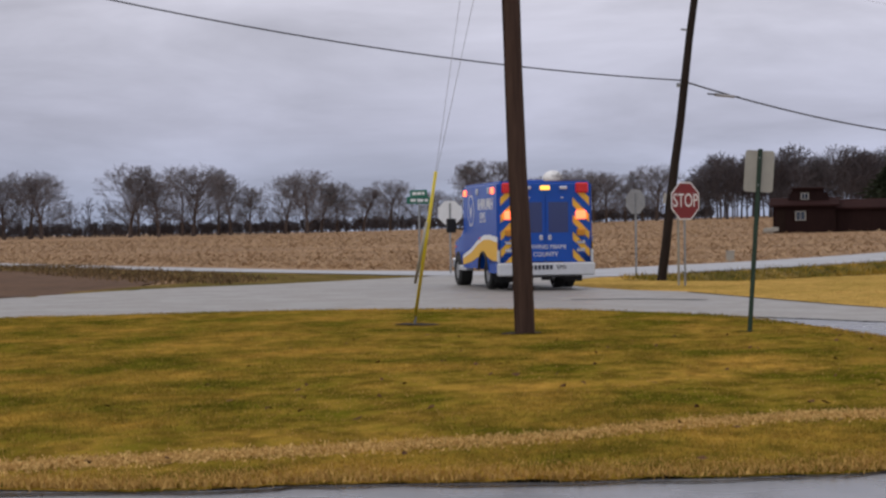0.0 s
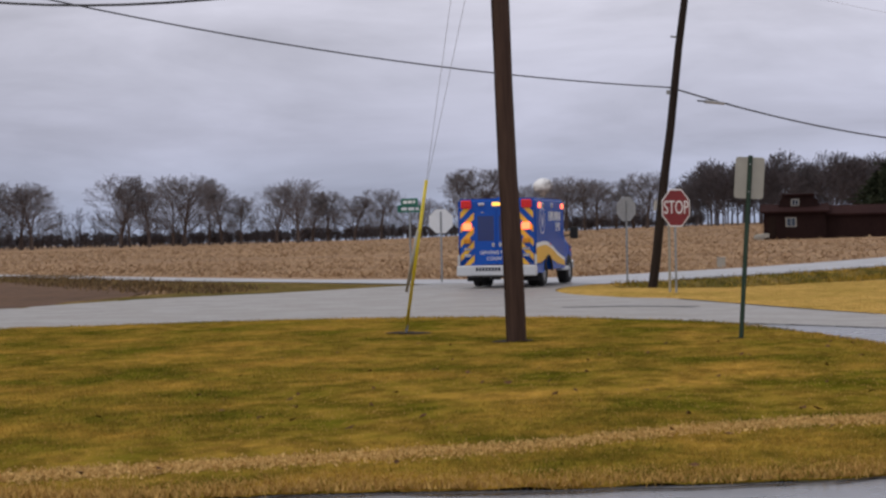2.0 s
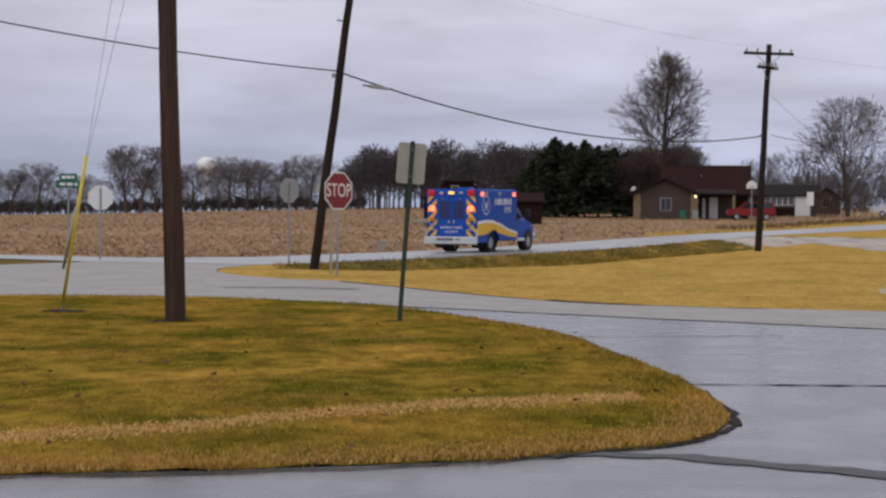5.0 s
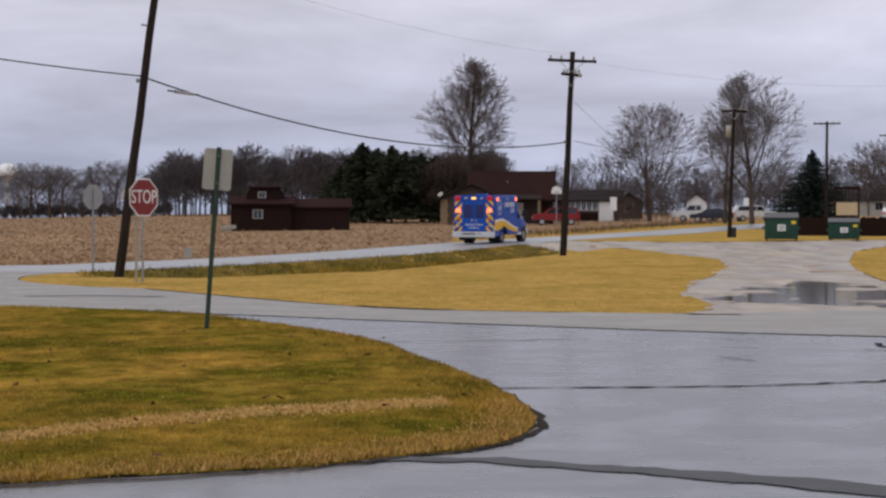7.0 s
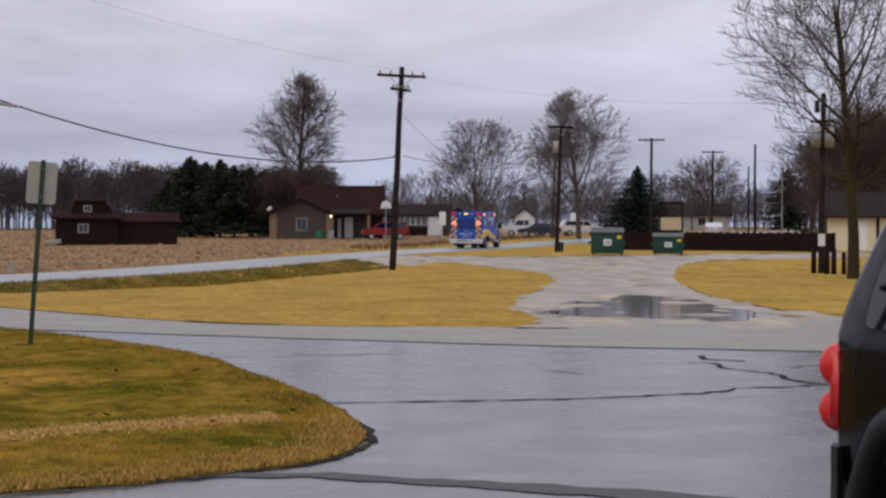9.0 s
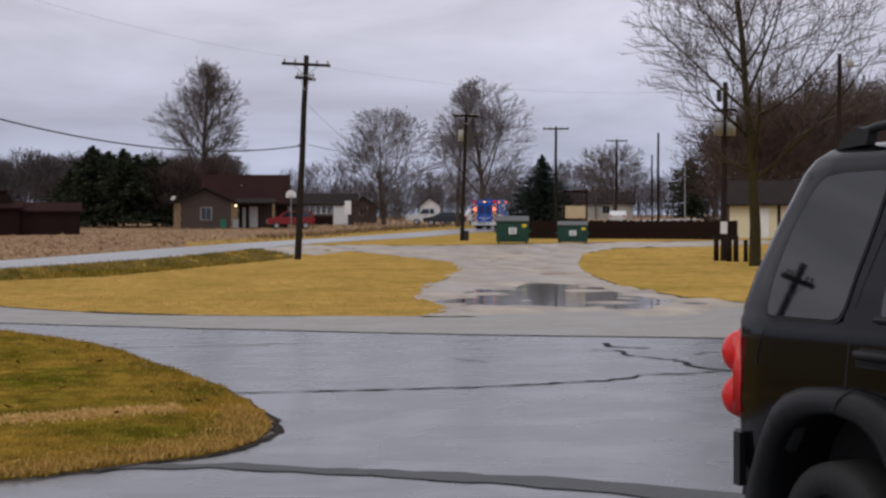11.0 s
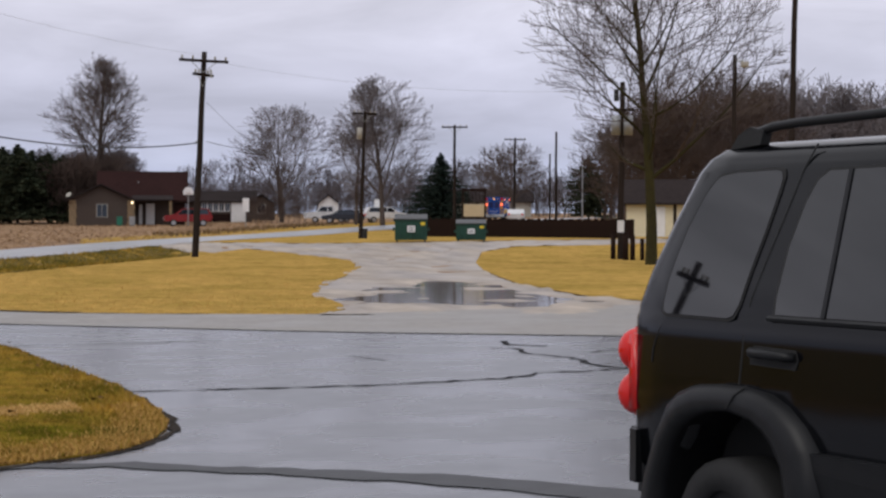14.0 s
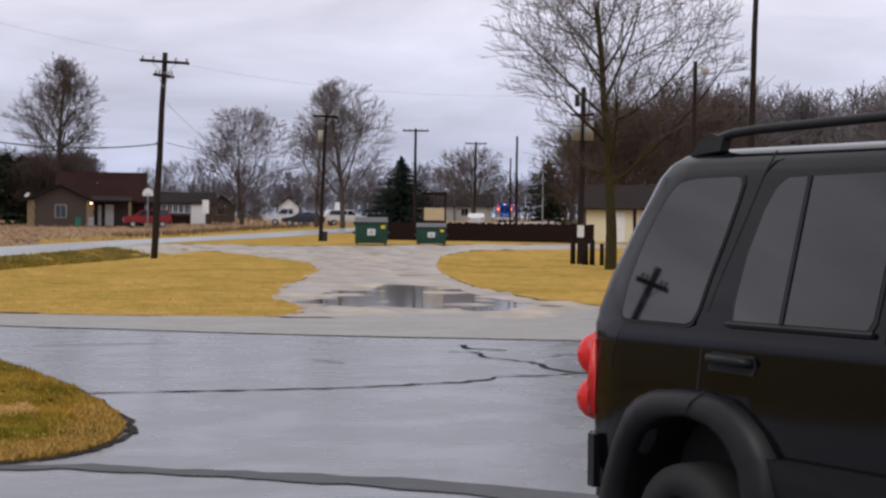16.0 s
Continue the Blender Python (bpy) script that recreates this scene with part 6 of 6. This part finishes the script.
    bm = slab([(0.18, -0.76), (0.22, -0.86), (0.37, -0.895), (0.37, 0.895), (0.22, 0.86), (0.18, 0.76)], 0.30, place=lambda u, v, w: (u, v, 0.42 + w))
    bmesh.ops.bevel(bm, geom=[e for e in bm.edges], offset=0.045, segments=3, affect="EDGES")
    part("rear_bumper", bm, "plastic", j, "grey plastic rear bumper")
    part("front_bumper", box(4.38, 4.66, -0.88, 0.88, 0.42, 0.70, 0.04, seg=2), "plastic", j)
    part("windscreen", slab([(-0.72, 0.02), (0.72, 0.02), (0.60, 0.80), (-0.60, 0.80)], 0.012, place=lambda u, v, w: (3.49 - v * 0.75 + w, u, 1.14 + v * 0.72 + 0.012)), "glass", j)
    part("tailgate_glass", slab([(-0.62, 1.2), (0.62, 1.2), (0.55, 1.66), (-0.55, 1.66)], 0.01, place=lambda u, v, w: (rear_x(v) - 0.055 - w, u, v)), "glass", j)
    sp = part("spare_wheel", rod((0.02, 0, 0.95), (0.22, 0, 0.95), 0.35, seg=24), "black", j)
    part("spare_hub", rod((0.01, 0, 0.95), (0.03, 0, 0.95), 0.2, seg=16), "hub", sp)
    for x in (0.88, 3.52):
        for s in (-1, 1):
            wheel(j, pose(x, s * 0.765, 0.312), 0.312, 0.24, "plastic")
    return j


black_suv()


def parked_car(m, label, paint, kind="saloon"):
    c = thing("parked_car", m, label, "car", "parked cars")
    if kind == "pickup":
        low = [(-2.7, 0.45), (2.6, 0.45), (2.7, 0.75), (2.65, 1.05), (1.3, 1.12), (0.75, 1.80), (-0.55, 1.82), (-0.75, 1.15), (-2.7, 1.15)]
        glass = [(-0.50, 1.18), (1.15, 1.18), (0.70, 1.70), (-0.45, 1.72)]
    elif kind == "suv":
        low = [(-2.2, 0.45), (2.2, 0.45), (2.3, 0.80), (2.2, 1.02), (1.15, 1.10), (0.55, 1.68), (-1.9, 1.70), (-2.25, 1.1)]
        glass = [(-1.95, 1.14), (1.0, 1.14), (0.52, 1.60), (-1.78, 1.62)]
    else:
        low = [(-2.2, 0.40), (2.2, 0.40), (2.3, 0.66), (2.15, 0.82), (1.05, 0.95), (0.45, 1.42), (-0.95, 1.44), (-1.6, 1.0), (-2.25, 0.95)]
        glass = [(-1.35, 0.99), (0.95, 0.97), (0.42, 1.36), (-0.88, 1.38)]
    bm = slab(low, 1.74, place=lambda u, v, w: (u, w - 0.87, v))
    bmesh.ops.bevel(bm, geom=bm.edges[:], offset=0.06, segments=2, affect="EDGES")
    b = part("body", bm, paint, c)
    for s in (-1, 1):
        part("side_glass", slab(glass, 0.012, place=lambda u, v, w, s=s: (u, s * (0.862 + w), v)), "glass", b)
        part("pillar", box(0.0, 0.07, s * 0.872 - 0.006, s * 0.872 + 0.006, glass[0][1], glass[2][1]), paint, b)
        part("head_lamp", box(2.18, 2.30, s * 0.62 - 0.14, s * 0.62 + 0.14, 0.66, 0.80, 0.02), "chrome", b)
        part("tail_lamp", box(-2.28, -2.16, s * 0.70 - 0.10, s * 0.70 + 0.10, 0.78, 0.98, 0.02), "redlens", b)
        for x in (-1.4, 1.4):
            wheel(c, pose(x, s * 0.78, 0.33), 0.33, 0.22)
    return c


def parked():
    def put(az, d, turn, label, paint, kind):
        x, y, z = at(az, d)
        parked_car(pose(x, y, z, 0, 0, -az + turn), label, paint, kind)
    put(9.85, 171, 185, "red car parked at a brown house", "carred", "suv")
    put(14.35, 192, 178, "white pickup truck parked on gravel", "carwhite", "pickup")
    put(14.84, 186, 176, "dark saloon car parked beside white vehicles", "cardark", "saloon")
    put(15.35, 196, 182, "white saloon car parked by a tree", "carwhite", "saloon")
    put(16.18, 190, 12, "white sport utility vehicle parked near a road sign", "carwhite", "suv")
    put(20.42, 190, 88, "white saloon car parked behind the fence", "carwhite", "saloon")


parked()


# ---- surface details ----
def strip_on(name, pts, width, material, lift, label, category):
    line = curve(pts, 6, False)
    w = width if not isinstance(width, tuple) else [width[0] + (width[1] - width[0]) * k / (len(line) - 1) for k in range(len(line))]
    if not isinstance(w, list):
        w = [w * (0.75 + 0.5 * abs(noise.noise((k * 0.9, width, 4.0)))) for k in range(len(line))]
    sheet(name, ragged(ribbon(line, w), 0.07, 5.0), material, lift, 1.5, label, category)


strip_on("tar_seam", [(2.2, 15.9), (3.55, 15.9), (4.4, 15.9), (5.4, 16.15), (6.1, 16.4), (6.5, 16.75), (7.15, 16.9), (7.6, 17.15), (8.4, 17.5)], 0.085, "tar", 0.036, "dark tar-sealed crack across the driveway", "tar seam")
strip_on("tar_seam", [(7.25, 20.5), (7.56, 20.25), (7.4, 19.5), (7.62, 18.5), (7.45, 17.65), (7.62, 17.2)], 0.07, "tar", 0.0365, "dark tar-sealed crack in the driveway", "tar seam")
strip_on("tar_seam", [(7.88, 21.7), (7.72, 21.1), (7.85, 20.85), (8.1, 20.65)], 0.09, "tar", 0.0368, "dark crack in the driveway", "tar seam")
strip_on("tar_seam", [(5.25, 19.6), (5.4, 19.2), (5.5, 18.85)], 0.04, "stain", 0.036, "faint crack in the driveway", "tar seam")
strip_on("tar_seam", [(8.2, 19.4), (8.5, 19.7), (9.0, 19.8)], 0.06, "stain", 0.0362, "faint crack in the driveway", "tar seam")
strip_on("tar_seam", [(1.7, 22.4), (3.3, 22.55), (4.4, 22.8)], 0.05, "stain", 0.036, "faint crack in the driveway", "tar seam")
strip_on("damp_band", [(0.3, 11.05), (1.3, 11.05), (1.9, 10.7), (2.6, 10.25), (3.4, 9.6), (4.2, 8.6)], (0.15, 0.45), "stain", 0.037, "dark damp band along the driveway edge", "stain")
strip_on("road_patch", [(-4.6, 37.0), (-3.2, 37.2), (-1.8, 36.6)], 0.45, "stain", 0.047, "dark patched crack in the side road", "patch")
edge = [(1.1, 11.2), (1.66, 11.7), (2.05, 12.4), (2.24, 13.3), (2.28, 15.2), (2.2, 17.2), (1.92, 19.9), (1.6, 22.7), (1.0, 25.0), (0.05, 27.6)]
strip_on("soil_edge", [(x - 0.05, y) for x, y in edge], 0.085, "mud", 0.0385, "dark crumbling soil along the turf edge", "soil")
strip_on("soil_edge", [(-14, 8.3), (-4.5, 9.42), (-2.6, 9.9), (-0.6, 10.35), (0.4, 10.78), (1.1, 11.2)], 0.05, "mud", 0.0385, "thin dark soil line along the turf edge", "soil")
for x, y, w, l in ((-5.75, 26.8, 0.34, 0.3), (-3.75, 24.35, 0.3, 0.22), (-0.66, 24.8, 0.16, 0.15)):
    sheet("bare_patch", ragged([(x + w * math.cos(k * 0.524), y + l * math.sin(k * 0.524)) for k in range(12)], 0.25, 2.0), "mud", 0.082, 1.0, "bare trampled soil round a post", "soil")
strip_on("soil_edge", [(-2.4, 41.2), (0.2, 35.4), (2.2, 31.6), (4.2, 30.05), (5.4, 29.6)], 0.10, "mud", 0.050, "dark soil line along the lawn edge", "soil")
strip_on("soil_edge", [(1.9, 32.1), (2.6, 31.2), (3.5, 30.6)], 0.22, "mud", 0.058, "dark soil clump at the lawn edge", "soil")
strip_on("soil_edge", [along_road(s, 3.05) for s in (-14, -8, 0, 8)], 0.25, "mud", 0.054, "dark soil line along the main road", "soil")


def blades(name, label, material, count, area, pick, size, seed, width=0.006, lay=0.35, lift=0.05):
    """Loose upright blades scattered over a patch; one mesh."""
    r = random.Random(seed)
    v, f = [], []
    x0, x1, y0, y1 = area
    made = tries = 0
    while made < count and tries < count * 12:
        tries += 1
        x, y = r.uniform(x0, x1), r.uniform(y0, y1)
        if not pick(x, y, r):
            continue
        made += 1
        z = terrain(x, y) + lift
        h = size * r.uniform(0.5, 1.3)
        a = r.uniform(0, math.tau)
        w = width * r.uniform(0.7, 1.4)
        lx, ly = r.uniform(-1, 1) * h * lay, r.uniform(-1, 1) * h * lay
        b = len(v)
        v += [(x - math.cos(a) * w, y - math.sin(a) * w, z - 0.02), (x + math.cos(a) * w, y + math.sin(a) * w, z - 0.02), (x + lx, y + ly, z + h)]
        f.append((b, b + 1, b + 2))
    return tagged(raw(name, v, f, material), label, "grass", kind="stuff")


def on_island(x, y, r):
    return -0.52 * y - 1 < x < 0.30 * y + 1.2 and r.random() < (14.0 / max(y, 10)) ** 1.6 and inside(x, y, ISLAND)


def island_green(x, y, r):
    return on_island(x, y, r) and noise.noise((x * 0.42, y * 0.32, 1.7)) > r.uniform(-0.45, 0.15)


blades("grass", "green and straw winter grass blades", "grassy", 120000, (-17, 2.6, 9.0, 33), island_green, 0.020, 1, 0.007, 1.3, lift=0.070)
blades("grass", "straw-coloured dead grass blades", "straw", 26000, (-17, 2.6, 9.0, 33), on_island, 0.017, 2, 0.006, 1.5, lift=0.070)
blades("grass", "dead grass fringe on the turf edge", "straw", 12000, (-9, 2.7, 8.8, 27.5), lambda x, y, r: inside(x, y, ISLAND) and not inside(x + 0.12, y - 0.22, ISLAND), 0.032, 3, 0.007, 1.1, lift=0.038)


WORN = [(-9, 8.2), (-6.5, 9.4), (-4.65, 10.4), (-3.9, 10.85), (-2.8, 11.4), (-1.7, 12.12), (-0.84, 13.05), (0.05, 13.7), (0.97, 14.1), (1.7, 14.3)]


def worn(x, y, r):
    line = float(np.interp(x, [p[0] for p in WORN], [p[1] for p in WORN])) + 0.12 * noise.noise((x * 0.9, 0, 4))
    return abs(y - line) < abs(r.gauss(0, 0.20)) and inside(x, y, ISLAND)


blades("grass", "worn straw-coloured strip in the turf", "wornstraw", 60000, (-9, 1.6, 8.0, 15.5), worn, 0.008, 12, 0.014, 3.5, lift=0.080)
blades("grass", "dead straw grass along the driveway edge", "straw", 22000, (-9, 2.6, 8.4, 14.5), lambda x, y, r: inside(x, y, ISLAND) and not inside(x + 0.3, y - r.uniform(0.1, 0.7), ISLAND), 0.020, 13, 0.008, 1.5, lift=0.066)


def on_lawn(x, y, r):
    off = (x - ROAD_P[0]) * ROAD_N[0] + (y - ROAD_P[1]) * ROAD_N[1]
    return off > 9.5 and r.random() < (34.0 / y) ** 1.5 and inside(x, y, LAWN_A)


blades("grass", "short straw-coloured lawn blades", "lawnstraw", 22000, (-6, 19, 29.2, 88), on_lawn, 0.03, 4, 0.010, 0.8, lift=0.036)
blades("grass", "rough ditch grass", "grassy", 12000, (-8, 19, 46, 92), lambda x, y, r: inside(x, y, DITCH), 0.16, 5, 0.018, 0.8, 0.04)
blades("grass", "dead weeds along a ploughed plot", "weed", 5000, (-46, -16, 42, 84), lambda x, y, r: abs((x + 19.5) * 0.82 + (y - 56) * 0.57 - 0) < 1.2 + 2.0 * r.random() and y > 50, 0.15, 6, 0.03, 1.0, 0.02)
blades("grass", "tall dead weeds on the road verge", "weed", 1300, (20, 52, 108, 175), lambda x, y, r: -9.5 < (x - ROAD_P[0]) * ROAD_N[0] + (y - ROAD_P[1]) * ROAD_N[1] < -5, 0.32, 8, 0.04, 0.5, 0.02)


def stubble():
    """Corn stalks cut short, in rows, with litter between them."""
    r = random.Random(11)
    v, f = [], []
    made = 0
    while made < 62000:
        az = r.uniform(-28, 12.5)
        d = 60 + 210 * r.random() ** 1.7
        x, y = d * math.sin(radians(az)), d * math.cos(radians(az))
        off = (x - ROAD_P[0]) * ROAD_N[0] + (y - ROAD_P[1]) * ROAD_N[1]
        lane = (x + 11) * 0.63 + (y - 63.5) * 0.777
        if off > -3.4 or lane < 1.4:
            continue
        row = y + 0.12 * x
        if noise.noise((x * 0.015, row * 0.22, 3)) + 0.6 * noise.noise((x * 0.05, row * 0.9, 6)) < r.uniform(-0.55, 0.30):
            continue
        if r.random() < 0.6:
            y += round(row / 0.76) * 0.76 - row
        made += 1
        z = terrain(x, y)
        h = r.uniform(0.06, 0.20) if r.random() < 0.45 else 0.03
        w = r.uniform(0.015, 0.03) * (1 + d / 130)
        a = r.uniform(0, math.tau)
        lx, ly = r.uniform(-0.5, 0.5) * 1.1, r.uniform(-0.5, 0.5) * 0.4
        b = len(v)
        cx, cy = math.cos(a) * w, math.sin(a) * w
        v += [(x - cx, y - cy, z - 0.02), (x + cx, y + cy, z - 0.02), (x + lx + cx * 0.6, y + ly + cy * 0.6, z + h), (x + lx - cx * 0.6, y + ly - cy * 0.6, z + h)]
        f.append((b, b + 1, b + 2, b + 3))
    tagged(raw("corn_stubble", v, f, "stubble"), "pale cut corn stalks and litter in rows", "stubble", kind="stuff")


stubble()


def dead_leaves():
    r = random.Random(17)
    v, f = [], []
    for k in range(90):
        x, y = r.uniform(-6, 2.4), r.uniform(10, 24)
        if not inside(x, y, ISLAND):
            continue
        z, a, s = terrain(x, y) + 0.11, r.uniform(0, math.tau), r.uniform(0.025, 0.055)
        b = len(v)
        for q in range(5):
            v.append((x + s * math.cos(a + q * 1.257) * (1 if q % 2 else 0.6), y + s * math.sin(a + q * 1.257), z + r.uniform(-0.01, 0.03)))
        f += [(b, b + 1, b + 2), (b, b + 2, b + 3), (b, b + 3, b + 4)]
    tagged(raw("dead_leaves", v, f, "leaf"), "scattered curled brown leaves on turf", "leaves", kind="stuff")


dead_leaves()


# ---- motion of the ambulance ----
DRIVE = [(0, -5.9, 42.8, -23.0), (0.5, -6.98, 44.25, -15.5), (1.0, -7.85, 46.5, -8.5), (1.5, -8.40, 49.3, -1.0), (2.0, -8.40, 52.0, 5.5), (2.5, -8.0, 55.0, 12.5), (3.0, -7.07, 57.9, 18.5), (3.5, -5.75, 61.6, 23.0), (4.0, -4.05, 65.4, 25.5), (4.5, -2.0, 69.6, 27.0), (5.0, 0.31, 73.8, 27.7), (5.2, 1.35, 75.7, 27.7), (6.2, 7.0, 86.5, 27.7), (7.3, 14.2, 100.0, 27.7), (7.5, 15.64, 102.8, 27.7), (8.0, 19.4, 109.8, 27.7), (8.5, 23.5, 117.6, 27.7), (9.0, 27.73, 125.5, 28.0), (9.2, 29.4, 128.6, 28.2), (10.2, 37.9, 143.5, 28.8), (11.3, 46.98, 158.0, 29.3), (12.5, 56.95, 174.5, 30.0), (13.5, 66.2, 190.4, 30.2), (14.5, 75.9, 206.5, 30.3), (15.2, 82.6, 218.0, 30.3), (16.0, 90.17, 231.0, 30.3)]


def motions():
    rows = []
    for t, x, y, az in DRIVE:
        hx, hy = math.sin(radians(az)), math.cos(radians(az))
        z0, z1 = terrain(x + hx * 1.6, y + hy * 1.6), terrain(x + hx * 5.5, y + hy * 5.5)
        pitch = math.degrees(math.atan2(z1 - z0, 3.9))
        rows.append((t, pose(x, y, z0 - 1.6 * math.tan(radians(pitch)) + 0.055, 0, -pitch, 90 - az)))
    walk(AMBULANCE, rows)
    ts = [r[0] for r in DRIVE]
    gone = [0.0]
    for a, b in zip(DRIVE, DRIVE[1:]):
        gone.append(gone[-1] + math.hypot(b[1] - a[1], b[2] - a[2]))
    for w in AMB_WHEELS:
        base = w.matrix_basis.copy()
        spin = []
        for k in range(0, 481):
            s = float(np.interp(k / 30, ts, gone))
            spin.append((k / 30, base @ Matrix.Rotation(s / 0.40, 4, "Y")))
        walk(w, spin)


motions()
